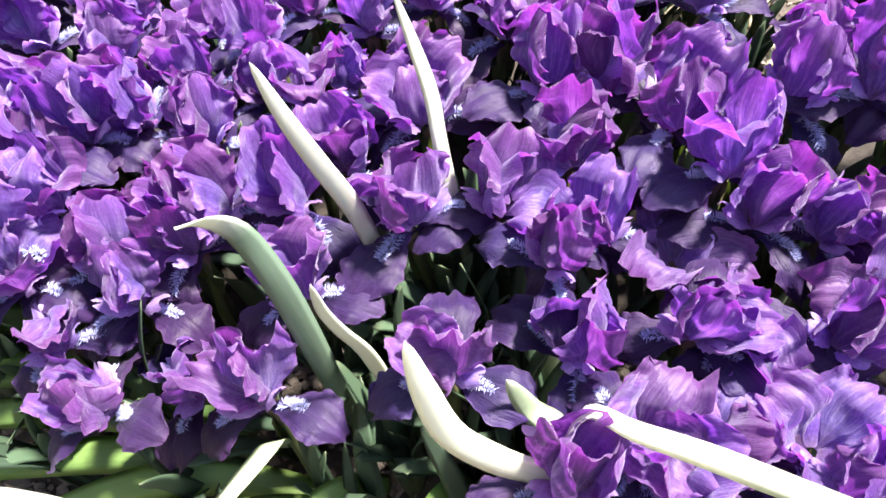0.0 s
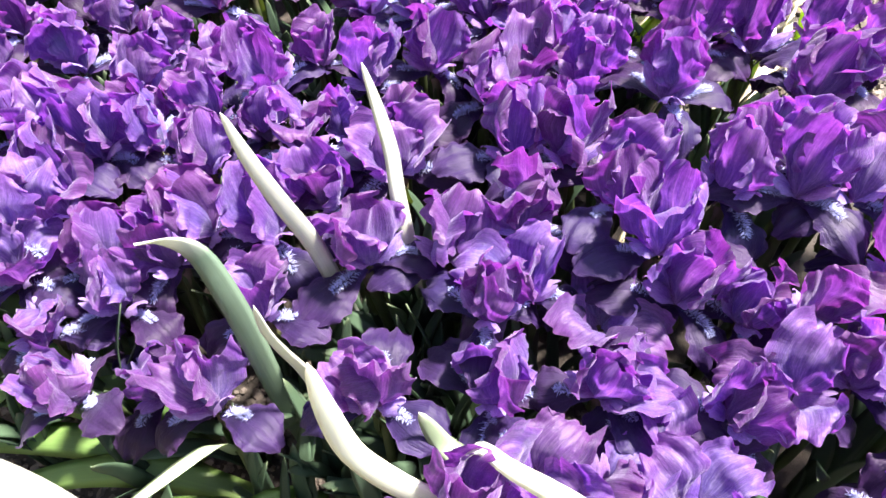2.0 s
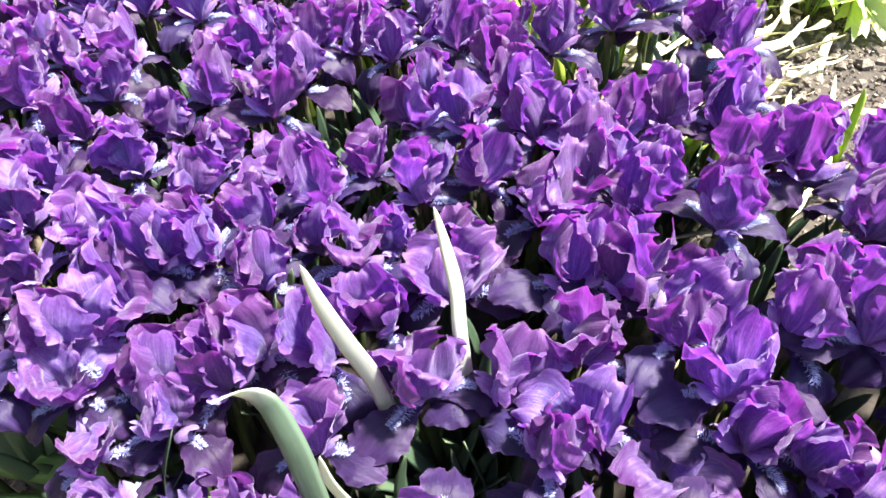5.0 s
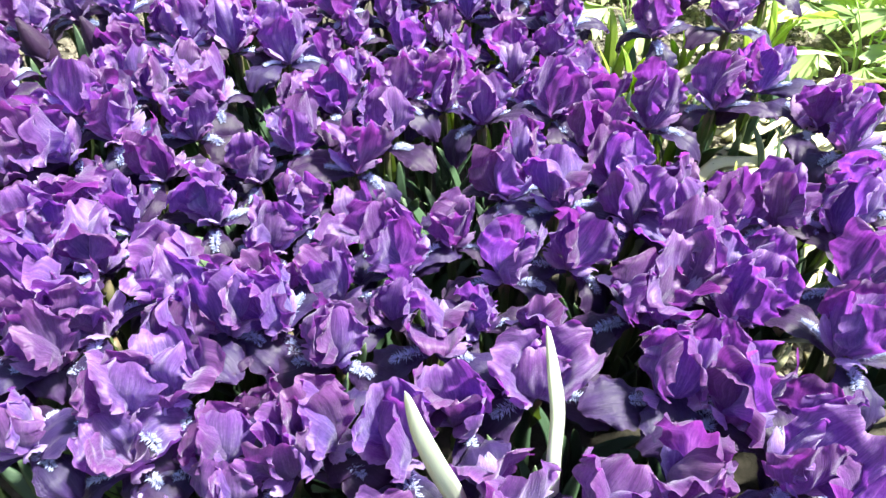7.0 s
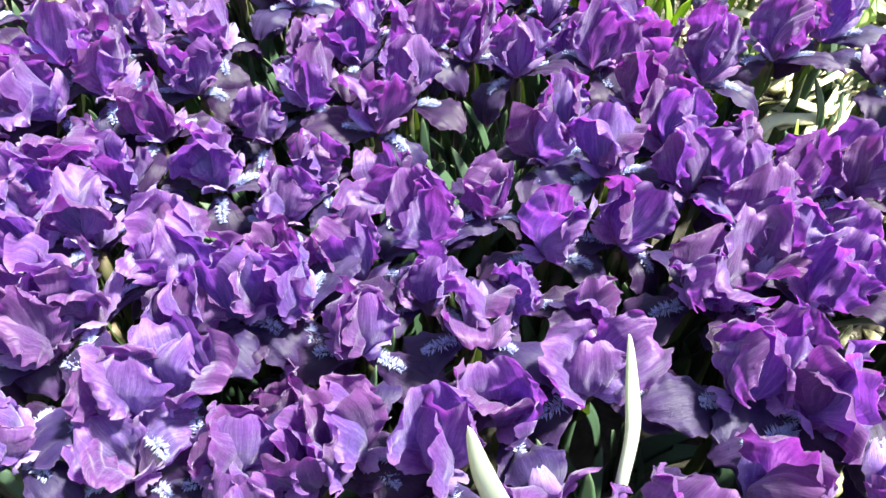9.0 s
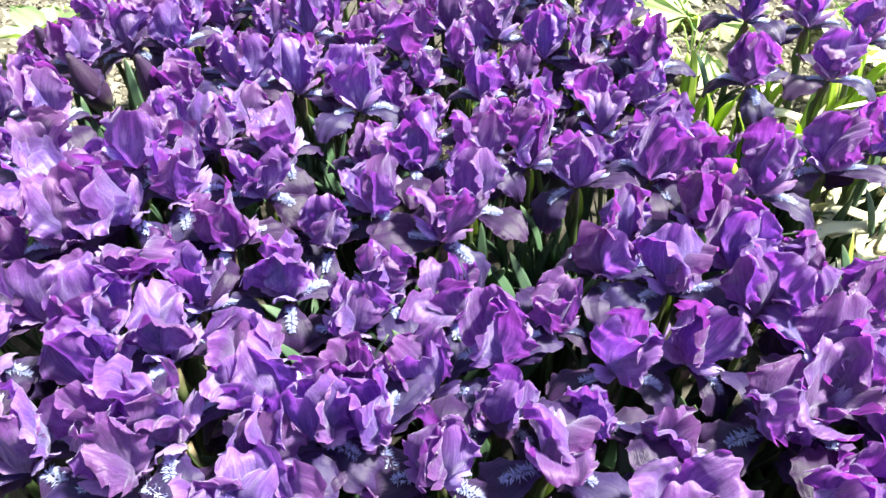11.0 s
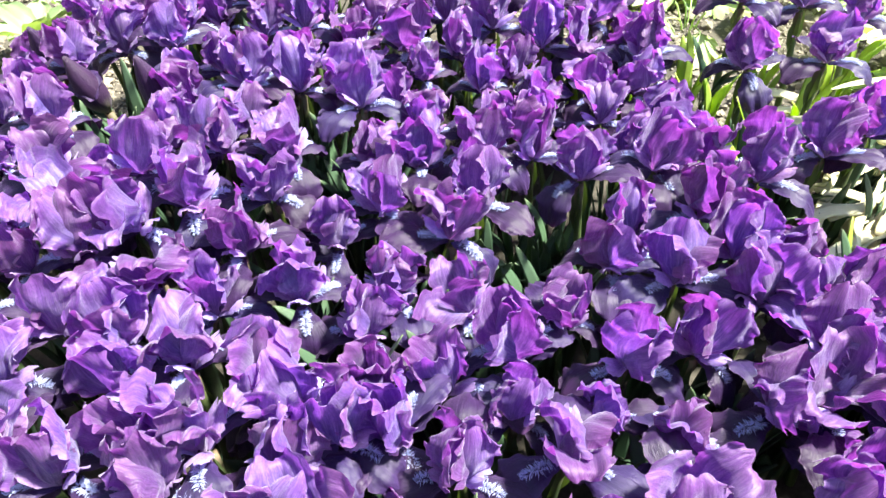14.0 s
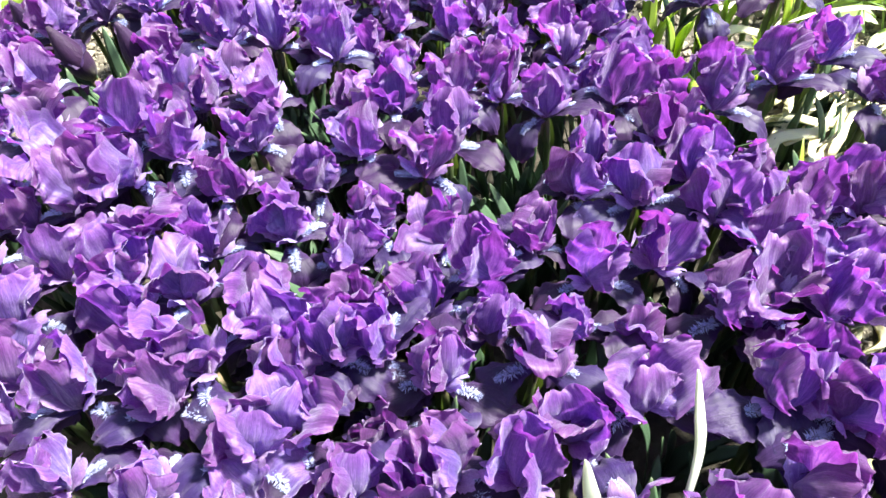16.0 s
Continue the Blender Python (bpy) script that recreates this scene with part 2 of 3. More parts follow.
def petal_mesh(name, seed, length, width, angles, cup, ruffle, widths, mat, nu=12, nv=16, notch=0.06, crumple=0.035, fringe=1.0):
    """A petal that grows along +x from the origin; cup > 0 turns its edges to its upper side."""
    rng = random.Random(seed)
    rows = line_of(length, angles, nv)
    f1, f2, f3 = rng.uniform(3.2, 4.6), rng.uniform(7.5, 10), rng.uniform(15, 19)
    p = [rng.uniform(0, 6.28) for _ in range(10)]
    twist = rng.uniform(-0.3, 0.3)
    sway = rng.uniform(-0.08, 0.08) * length
    verts, uvs, faces = [], [], []
    for i, (out, up, a) in enumerate(rows):
        v = i / nv
        half = width * bend(widths, v)
        nx, nz = -math.sin(a), math.cos(a)
        for j in range(nu + 1):
            u = 2 * j / nu - 1
            edge = u * u
            side = 0 if u > 0 else 1
            # rounded shoulders, a shallow notch in the middle of the rim, a frayed margin
            back = -length * v ** 4 * (0.15 * edge ** 1.5 + notch * math.exp(-(u / 0.2) ** 2))
            back += 0.005 * length * fringe * v ** 8 * math.sin(17 * u + p[8] + 2.5 * noise.noise((u * 4, seed, 2)))
            y = u * half
            # the blade's own folds: a keel along the middle and broad swells
            h = cup * half * edge * min(1.0, 3 * v)
            h += length * min(1, 2.0 * v) * (crumple * noise.noise((u * 1.3, v * 2.2, seed * 3.7)) + 0.45 * crumple * noise.noise((u * 3.0, v * 3.6, seed * 5.1)))
            h -= 0.022 * length * math.exp(-(u / 0.16) ** 2) * min(1, 3 * v) * (1 - 0.7 * v)
            h += 0.020 * length * math.sin(8.5 * u + p[4] + 1.5 * noise.noise((u, v * 2, seed))) * v
            h += 0.007 * length * math.sin(19 * u + p[9] + 2.0 * noise.noise((u, v * 3, seed))) * min(1, 2 * v)
            # the ruffled margin, sharpest at the very rim
            wide = edge ** 1.6 * min(1, 1.9 * v)
            h += ruffle * length * wide * (math.sin(6.28 * f1 * v + p[side]) + 0.36 * math.sin(6.28 * f2 * v + p[2 + side]))
            h += 0.13 * ruffle * length * fringe * edge ** 4 * min(1, 2 * v) * math.sin(6.28 * f3 * v + p[side] + 4 * noise.noise((v * 5, seed, u)))
            h += ruffle * length * v ** 5 * (0.8 * math.sin(4.6 * u + p[5]) + 0.5 * math.sin(10.5 * u + p[6]) + 0.12 * fringe * math.sin(25 * u + p[7]))
            h += twist * y * v * 0.5
            rimw = 0.012 * half * edge * fringe * math.sin(6.28 * f3 * v + p[7]) + 0.05 * half * edge * math.sin(6.28 * f1 * v + p[3])
            verts.append((out + nx * h + back * math.cos(a), (y + rimw) * (1 - 0.22 * abs(cup) * edge) + sway * v * v, up + nz * h + back * math.sin(a)))
            uvs.append((u * 0.5 + 0.5, v))
    for i in range(nv):
        for j in range(nu):
            b = i * (nu + 1) + j
            faces.append((b, b + 1, b + nu + 2, b + nu + 1))
    return mesh_of(name, verts, faces, mat, uvs)


def beard_mesh(name, seed, length, angles, mat, hairs=180):
    """A brush of fine hairs along the claw of a fall, splayed to both sides like a feather."""
    rng = random.Random(seed)
    rows = line_of(length, angles, 60)
    verts, faces = [], []
    for h in range(hairs):
        v = 0.13 + 0.36 * h / hairs
        out, up, a = rows[int(v * 60)]
        side = rng.choice((-1, 1)) * rng.uniform(0.0, 1.25)
        nx, nz = -math.sin(a), math.cos(a)
        fx, fz = math.cos(a), math.sin(a)
        base = Vector((out + nx * 0.0006, side * 0.0008, up + nz * 0.0006))
        lean = rng.uniform(0.1, 0.8)
        way = Vector((nx * math.cos(side) + fx * lean, math.sin(side), nz * math.cos(side) + fz * lean)).normalized()
        size = rng.uniform(0.0030, 0.0052) * (1 - 0.5 * (v / 0.49) ** 5)
        thick = rng.uniform(0.00013, 0.00021)
        s1 = way.orthogonal().normalized()
        s2 = way.cross(s1)
        b = len(verts)
        curl = Vector((rng.uniform(-1, 1), rng.uniform(-1, 1), rng.uniform(-1, 0.4))) * size * 0.2
        for f, q, c in ((0.0, 1.0, 0.0), (0.6, 0.9, 0.25)):
            for n in range(3):
                r = n * 2.0944
                verts.append(base + way * size * f + curl * c + (s1 * math.cos(r) + s2 * math.sin(r)) * thick * q)
        verts.append(base + way * size + curl)
        for n in range(3):
            m2 = (n + 1) % 3
            faces += [(b + n, b + m2, b + 3 + m2, b + 3 + n), (b + 3 + n, b + 3 + m2, b + 6)]
    return mesh_of(name, [tuple(v) for v in verts], faces, mat)


def blade_mesh(name, points, width, mat, thick=0.0012, nv=14, side=(1, 0, 0), tip=0.22, twist=0.0):
    """A sword leaf along a smooth curve through the points, lens-shaped across."""
    pts = [Vector(p) for p in points]

    def at(v):
        x = v * (len(pts) - 1)
        i = min(int(x), len(pts) - 2)
        f = x - i
        p0, p1, p2, p3 = pts[max(i - 1, 0)], pts[i], pts[i + 1], pts[min(i + 2, len(pts) - 1)]
        return 0.5 * ((2 * p1) + (p2 - p0) * f + (2 * p0 - 5 * p1 + 4 * p2 - p3) * f * f + (3 * p1 - p0 - 3 * p2 + p3) * f ** 3)

    verts, uvs, faces = [], [], []
    for i in range(nv + 1):
        v = i / nv
        c = at(v)
        t = (at(min(1, v + 0.02)) - at(max(0, v - 0.02))).normalized()
        s = Vector(side)
        s = Matrix.Rotation(twist * v, 3, t) @ (s - t * s.dot(t)).normalized()
        n = t.cross(s).normalized()
        taper = min(1.0, ((1 - v) / tip) ** 0.62) if v > 1 - tip else 1.0
        w = width * 0.5 * (0.72 + 0.28 * math.sin(math.pi * min(v * 1.3, 1.0))) * max(taper, 0.03)
        for u, h in ((-1, 0.0), (-0.5, 0.75), (0, 1.0), (0.5, 0.75), (1, 0.0), (0.5, -0.75), (0, -1.0), (-0.5, -0.75)):
            verts.append(tuple(c + s * w * u + n * (h * thick * 0.5 - 0.10 * w * (1 - u * u))))
            uvs.append((u * 0.5 + 0.5, v))
    for i in range(nv):
        for j in range(8):
            b = i * 8
            faces.append((b + j, b + (j + 1) % 8, b + 8 + (j + 1) % 8, b + 8 + j))
    faces.append(tuple(range(8))[::-1])
    faces.append(tuple(nv * 8 + j for j in range(8)))
    return mesh_of(name, verts, faces, mat, uvs)


def tube_mesh(name, points, radii, mat, sides=8):
    verts, uvs, faces = [], [], []
    for i, (p, r) in enumerate(zip(points, radii)):
        for j in range(sides):
            a = 2 * math.pi * j / sides
            verts.append((p[0] + r * math.cos(a), p[1] + r * math.sin(a), p[2]))
            uvs.append((j / sides, i / (len(points) - 1)))
    for i in range(len(points) - 1):
        for j in range(sides):
            b = i * sides
            faces.append((b + j, b + (j + 1) % sides, b + sides + (j + 1) % sides, b + sides + j))
    faces.append(tuple(range(sides))[::-1])
    faces.append(tuple((len(points) - 1) * sides + j for j in range(sides)))
    return mesh_of(name, verts, faces, mat, uvs)


# ---------------------------------------------------------------- ground
def ground():
    n = 170
    line = [math.copysign(0.9 * abs(k) + 200 * abs(k) ** 9, k) for k in ((2 * i / n - 1) for i in range(n + 1))]
    verts, faces = [], []
    for y in line:
        for x in line:
            near = math.exp(-((x / 1.5) ** 2 + (y / 1.5) ** 2))
            h = 0.012 * noise.noise((x * 9, y * 9, 0)) + 0.009 * noise.noise((x * 31, y * 31, 3)) + 0.005 * noise.noise((x * 80, y * 80, 7))
            verts.append((x - 0.15, y + 0.5, h * near))
    for j in range(n):
        for i in range(n):
            b = j * (n + 1) + i
            faces.append((b, b + 1, b + n + 2, b + n + 1))
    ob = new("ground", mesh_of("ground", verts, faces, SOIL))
    tagged(ob, "crumbly garden soil, shade under the plants put into its dark colour", "soil", kind="structure")


ground()


def plaster():
    m, nodes, links, bsdf = material("wall_render")
    coord = nodes.new("ShaderNodeTexCoord")
    n = node(nodes, "TexNoise", Scale=6.0, Detail=8.0)
    links.new(coord.outputs["Object"], n.inputs["Vector"])
    r = ramp(nodes, (0.3, (0.19, 0.165, 0.135)), (0.7, (0.27, 0.235, 0.195)))
    links.new(n.outputs["Fac"], r.inputs["Fac"])
    links.new(r.outputs["Color"], bsdf.inputs["Base Color"])
    bsdf.inputs["Roughness"].default_value = 0.9
    return m


PLASTER = plaster()


def light_block_wall(name, x, y, long, deep, high):
    """A plain wall added out of view to block low light from the bed."""
    bm = bmesh.new()
    bmesh.ops.create_cube(bm, size=1.0, matrix=Matrix.Translation((x, y, high / 2 - 0.1)) @ Matrix.Diagonal((long, deep, high + 0.2, 1)))
    bmesh.ops.bevel(bm, geom=bm.edges[:], offset=0.01, segments=2, affect="EDGES")
    me = bpy.data.meshes.new(name)
    bm.to_mesh(me)
    bm.free()
    me.materials.append(PLASTER)
    tagged(new(name, me), "unseen plain wall added to block low light", "wall", kind="structure")


# added walls, never in view: they leave the bed mostly light from above
WALL_END = 0.37
light_block_wall("wall_north", WALL_END - 1.75, 3.15, 3.5, 0.3, 3.3)
light_block_wall("wall_west", WALL_END - 3.65, 0.4, 0.3, 5.8, 3.3)
light_block_wall("wall_south", WALL_END - 1.0, -2.65, 5.6, 0.3, 3.3)

# ---------------------------------------------------------------- irises
STANDARD_W = [0.13, 0.20, 0.52, 0.86, 1.0, 1.0, 0.90, 0.62]
FALL_W = [0.22, 0.38, 0.60, 0.84, 1.0, 1.0, 0.86, 0.52]
STYLE_W = [0.5, 0.7, 0.9, 1.0, 0.95, 0.8, 0.5]
# how a standard bends: domed over the heart, erect like a goblet, or lax and fallen open
DOMED = [[60, 88, 100, 114, 136], [58, 84, 98, 102, 70], [64, 92, 106, 126, 150], [56, 80, 96, 110, 116], [60, 86, 96, 88, 40]]
ERECT = [[62, 84, 90, 80, 46], [58, 80, 88, 92, 84], [64, 86, 86, 62, 10]]
LAX = [[58, 72, 66, 26, -40], [54, 64, 46, -6, -64], [60, 76, 76, 46, -10], [66, 90, 110, 150, 190]]
FALL_BENDS = [[26, 18, -6, -50, -78], [22, 12, -24, -66, -86], [28, 24, 4, -34, -62], [22, 8, -34, -74, -92], [28, 24, 10, -18, -50]]


def standards(bends, seed, crumple, ruffle):
    return [petal_mesh("standard", seed + i, 0.050, 0.0210, b, 0.34 + 0.1 * (i % 3), ruffle, STANDARD_W, STANDARD, 24, 28, 0.05, crumple)
            for i, b in enumerate(bends * 3)]


STANDARDS = [standards(DOMED, 10, 0.075, 0.044), standards(LAX, 30, 0.12, 0.056), standards(ERECT, 50, 0.075, 0.046)]
FALLS = [petal_mesh("fall", 70 + i, 0.049, 0.0150, FALL_BENDS[i % 5], -0.30 + 0.12 * (i % 3), 0.020, FALL_W, FALL, 14, 20, 0.0, 0.035, 0.6) for i in range(10)]
BEARDS = [beard_mesh("beard", 90 + i, 0.049, FALL_BENDS[i % 5], BEARD) for i in range(10)]
STYLES = [petal_mesh("style_arm", 110 + i, 0.027, 0.0082, [66, 56, 44, 36, 58], -0.5, 0.02, STYLE_W, STYLE, 8, 10, 0.2, 0.02) for i in range(4)]
STEM_H = 0.125
STEM = tube_mesh("stem", [(0.002 * math.sin(i), 0, -0.06 + (STEM_H + 0.056) * i / 8) for i in range(9)], [0.0034] * 6 + [0.0031, 0.0034, 0.0042], SPATHE)
SPATHES = [petal_mesh("spathe", 120 + i, 0.046, 0.0072, [84, 88, 90, 92, 96], 0.9, 0.01, [0.8, 1.0, 1.0, 0.9, 0.7, 0.45, 0.1], SPATHE, 6, 8, 0.0) for i in range(2)]
LABELS = ["purple bearded dwarf iris in full bloom, domed ruffled standards", "violet dwarf iris in bloom, standards fallen open and crumpled",
          "magenta-purple dwarf iris with erect goblet-shaped standards"]
pick = random.Random(5)


def iris(x, y, z, yaw=None, size=1.0, style=0):
    """One flower on its stem. z: where the petals part; yaw: the way in which one fall points, in degrees; style: domed, lax, erect."""
    yaw = pick.uniform(0, 360) if yaw is None else yaw
    turn = Matrix.Rotation(pick.uniform(0, 6.28), 4, "Z")
    turn = turn @ Matrix.Rotation(radians(pick.uniform(0, (9, 15, 9)[style])), 4, "X") @ turn.inverted()
    ob = new("iris_flower")
    ob.empty_display_size = 0.01
    ob.matrix_basis = Matrix.Translation((x, y, z)) @ turn @ Matrix.Rotation(radians(yaw), 4, "Z") @ Matrix.Scale(size, 4) @ Matrix.Translation((0, 0, -STEM_H))
    tagged(ob, LABELS[style], "iris flower", "irises of the bed")
    top = Matrix.Translation((0, 0, STEM_H))
    part("stem", STEM, ob)
    for k in range(2):
        part("spathe", SPATHES[k], ob, pose(0.001, 0, STEM_H - 0.038 - 0.006 * k, 0, 0, 180 * k + 40))
    for k in range(3):
        i = pick.randrange(10)
        m = top @ pose(0, 0, 0, pick.uniform(-8, 8), pick.uniform(-10, 10), 120 * k + pick.uniform(-8, 8)) @ Matrix.Translation((0.003, 0, 0))
        fall = part("fall", FALLS[i], ob, m)
        part("beard", BEARDS[i], fall, label="white and pale blue brush of hairs")
        part("style_arm", STYLES[pick.randrange(4)], ob, top @ pose(0, 0, 0.002, 0, pick.uniform(-8, 8), 120 * k) @ Matrix.Translation((0.002, 0, 0)), "pale lilac with a violet stripe")
        kind = style if pick.random() < (0.85, 0.6, 0.85)[style] else pick.randrange(3)
        m = top @ pose(0, 0, 0.001, pick.uniform(-10, 10), pick.uniform(-12, 12), 120 * k + 60 + pick.uniform(-12, 12)) @ Matrix.Translation((0.0025, 0, 0))
        m = m @ Matrix.Diagonal((pick.uniform(0.94, 1.08), pick.uniform(0.95, 1.12), pick.uniform(0.94, 1.08), 1))
        part("standard", pick.choice(STANDARDS[kind]), ob, m @ Matrix.Scale(0.86 if kind == 1 else 1.0, 4))
    return ob


# the flowers, clump by clump: x, y, height at which the petals part, heading of a fall (or None), style
CLUMPS = []
CLUMPS.append([
    (-0.167, 0.130, 0.100, 94, 1), (-0.094, 0.132, 0.103, 95, 1), (-0.008, 0.133, 0.128, 90, 1), (0.035, 0.085, 0.126, 90, 0),
    (0.062, 0.102, 0.127, 120, 1), (0.079, 0.086, 0.125, None, 1), (0.092, 0.099, 0.123, -15, 1), (0.129, 0.099, 0.120, -150, 1),
    (0.134, 0.079, 0.122, None, 0), (0.150, 0.142, 0.122, None, 0), (-0.336, 0.269, 0.143, None, 0), (-0.329, 0.213, 0.141, 107, 0),
    (-0.313, 0.168, 0.140, None, 0), (-0.304, 0.235, 0.141, 77, 2), (-0.279, 0.222, 0.142, 104, 0), (-0.271, 0.245, 0.140, 69, 1),
    (-0.264, 0.175, 0.138, 100, 0), (-0.233, 0.278, 0.131, None, 1), (-0.228, 0.254, 0.136, 107, 0),
])
CLUMPS.append([
    (-0.225, 0.205, 0.136, 99, 0), (-0.216, 0.186, 0.127, None, 1), (-0.212, 0.225, 0.134, -51, 1), (-0.207, 0.275, 0.129, 105, 0),
    (-0.196, 0.161, 0.113, None, 1), (-0.180, 0.285, 0.127, 75, 0), (-0.176, 0.202, 0.119, 105, 0), (-0.160, 0.180, 0.110, 94, 0),
    (-0.140, 0.277, 0.127, 99, 0), (-0.138, 0.206, 0.122, None, 0), (-0.123, 0.222, 0.128, 100, 0), (-0.086, 0.224, 0.128, -165, 0),
    (-0.075, 0.176, 0.127, -135, 1), (-0.027, 0.206, 0.139, -111, 0), (0.016, 0.216, 0.133, -160, 0), (0.038, 0.177, 0.134, -89, 0),
    (0.050, 0.242, 0.135, 101, 0), (0.054, 0.193, 0.133, -10, 1), (0.073, 0.283, 0.137, 101, 0),
])
CLUMPS.append([
    (0.093, 0.146, 0.127, -179, 1), (0.099, 0.251, 0.144, None, 0), (0.112, 0.150, 0.123, 103, 1), (0.119, 0.222, 0.139, 95, 2),
    (0.130, 0.201, 0.130, -174, 0), (0.154, 0.255, 0.152, -70, 0), (0.161, 0.195, 0.125, None, 0), (0.175, 0.154, 0.123, 103, 1),
    (0.188, 0.253, 0.150, None, 0), (0.195, 0.194, 0.131, None, 1), (0.204, 0.164, 0.126, None, 0), (0.215, 0.256, 0.147, -155, 1),
    (-0.490, 0.417, 0.152, 108, 1), (-0.444, 0.374, 0.154, 106, 1), (-0.416, 0.426, 0.157, -16, 1), (-0.413, 0.346, 0.151, 86, 0),
    (-0.394, 0.297, 0.144, 108, 1), (-0.391, 0.380, 0.156, 106, 1), (-0.369, 0.407, 0.154, None, 1),
])
CLUMPS.append([
    (-0.357, 0.339, 0.148, 73, 1), (-0.348, 0.293, 0.146, None, 0), (-0.318, 0.380, 0.149, -74, 0), (-0.304, 0.290, 0.145, -75, 0),
    (-0.270, 0.363, 0.128, -63, 0), (-0.258, 0.301, 0.129, None, 0), (-0.221, 0.356, 0.115, -49, 0), (-0.214, 0.390, 0.117, -44, 0),
    (-0.126, 0.361, 0.123, -70, 0), (-0.088, 0.298, 0.124, 99, 0), (-0.061, 0.375, 0.121, 107, 0), (-0.026, 0.286, 0.125, -6, 1),
    (-0.020, 0.396, 0.121, -43, 0), (0.024, 0.359, 0.121, 104, 0), (0.044, 0.292, 0.131, 100, 0), (0.046, 0.366, 0.124, None, 1),
    (0.051, 0.412, 0.127, -136, 1), (0.064, 0.391, 0.127, None, 0), (0.084, 0.362, 0.131, None, 0),
])
CLUMPS.append([
    (0.133, 0.336, 0.147, -95, 0), (0.149, 0.403, 0.135, -157, 0), (0.192, 0.405, 0.137, 98, 0), (0.213, 0.346, 0.142, 99, 0),
    (0.239, 0.367, 0.139, -85, 1), (-0.569, 0.556, 0.149, -42, 0), (-0.523, 0.464, 0.153, 97, 0), (-0.401, 0.559, 0.152, 108, 0),
    (-0.376, 0.471, 0.151, 107, 0), (-0.356, 0.566, 0.150, 106, 0), (-0.327, 0.474, 0.148, -46, 1), (-0.322, 0.439, 0.142, None, 0),
    (-0.296, 0.549, 0.155, 16, 0), (-0.243, 0.459, 0.132, None, 0), (-0.230, 0.501, 0.142, -76, 0), (-0.191, 0.526, 0.142, 106, 0),
    (-0.189, 0.439, 0.134, -24, 0), (-0.181, 0.478, 0.139, 105, 0), (-0.110, 0.512, 0.146, 108, 0),
])
CLUMPS.append([
    (-0.077, 0.442, 0.131, -89, 0), (-0.056, 0.541, 0.144, -66, 0), (-0.038, 0.440, 0.133, 107, 0), (-0.025, 0.499, 0.141, 106, 0),
    (0.002, 0.474, 0.134, -45, 2), (0.015, 0.436, 0.128, 106, 0), (0.019, 0.560, 0.133, 104, 0), (0.045, 0.452, 0.130, None, 1),
    (0.070, 0.445, 0.130, None, 0), (0.108, 0.452, 0.132, 106, 0), (0.148, 0.460, 0.133, None, 0), (0.163, 0.489, 0.133, 94, 0),
    (0.165, 0.555, 0.135, 104, 0), (-0.553, 0.602, 0.148, 107, 0), (-0.514, 0.654, 0.147, 3, 0), (-0.505, 0.607, 0.150, -68, 0),
    (-0.404, 0.685, 0.147, 108, 0), (-0.293, 0.665, 0.149, -75, 2), (-0.171, 0.708, 0.143, 107, 0),
])
CLUMPS.append([
    (-0.073, 0.713, 0.141, -88, 0), (-0.024, 0.575, 0.137, -134, 1), (0.071, 0.604, 0.136, 106, 0), (0.105, 0.633, 0.138, 106, 0),
    (0.144, 0.586, 0.136, None, 0), (-0.477, 0.722, 0.146, 108, 0), (-0.383, 0.767, 0.151, 107, 0), (-0.271, 0.730, 0.150, 108, 0),
    (-0.222, 0.722, 0.147, 108, 0), (-0.196, 0.830, 0.148, 107, 0), (-0.130, 0.765, 0.142, -44, 2), (-0.113, 0.783, 0.142, None, 0),
    (0.015, 0.845, 0.144, -42, 0), (0.017, 0.715, 0.142, -74, 0), (0.084, 0.738, 0.141, 107, 0), (0.125, 0.837, 0.140, 108, 0),
    (0.077, 0.860, 0.142, 108, 0),
])
for clump in CLUMPS:
    for fx, fy, fz, heading, style in clump:
        iris(fx, fy, fz + pick.uniform(-0.004, 0.004), heading, pick.uniform(1.0, 1.12) * (0.82 if fy < 0.2 else 0.94 if fy < 0.26 else 1.0), style)

# flowers between the clumps, where the bed stands close; the gaps are left to the leaves
GAPS = [(-0.321, 0.527, 0.045), (-0.137, 0.488, 0.05), (-0.132, 0.435, 0.045), (-0.300, 0.485, 0.035), (-0.247, 0.370, 0.04), (-0.240, 0.342, 0.03), (-0.012, 0.190, 0.028), (-0.194, 0.420, 0.03), (-0.21, 0.722, 0.045), (-0.165, 0.363, 0.03),
        (0.012, 0.388, 0.035), (-0.528, 0.518, 0.06), (-0.48, 0.47, 0.035), (-0.016, 0.216, 0.034), (-0.059, 0.165, 0.032), (0.017, 0.150, 0.028), (-0.225, 0.290, 0.03),
        (0.130, 0.440, 0.03), (0.119, 0.498, 0.06), (-0.05, 0.11, 0.06), (-0.25, 0.13, 0.09), (-0.013, 0.633, 0.03), (0.104, 0.647, 0.06), (0.16, 0.62, 0.08), (0.15, 0.72, 0.08)]
EDGE = [(-0.34, 0.15), (-0.20, 0.15), (-0.12, 0.12), (0.02, 0.06), (0.16, -0.02), (0.42, 0.02), (0.44, 0.28), (0.32, 0.40), (0.17, 0.455), (0.12, 0.45), (0.06, 0.52), (0.0, 0.62),
        (-0.06, 0.70), (-0.10, 0.80), (-0.13, 0.98), (-0.48, 0.98), (-0.62, 0.74), (-0.66, 0.46), (-0.60, 0.30)]



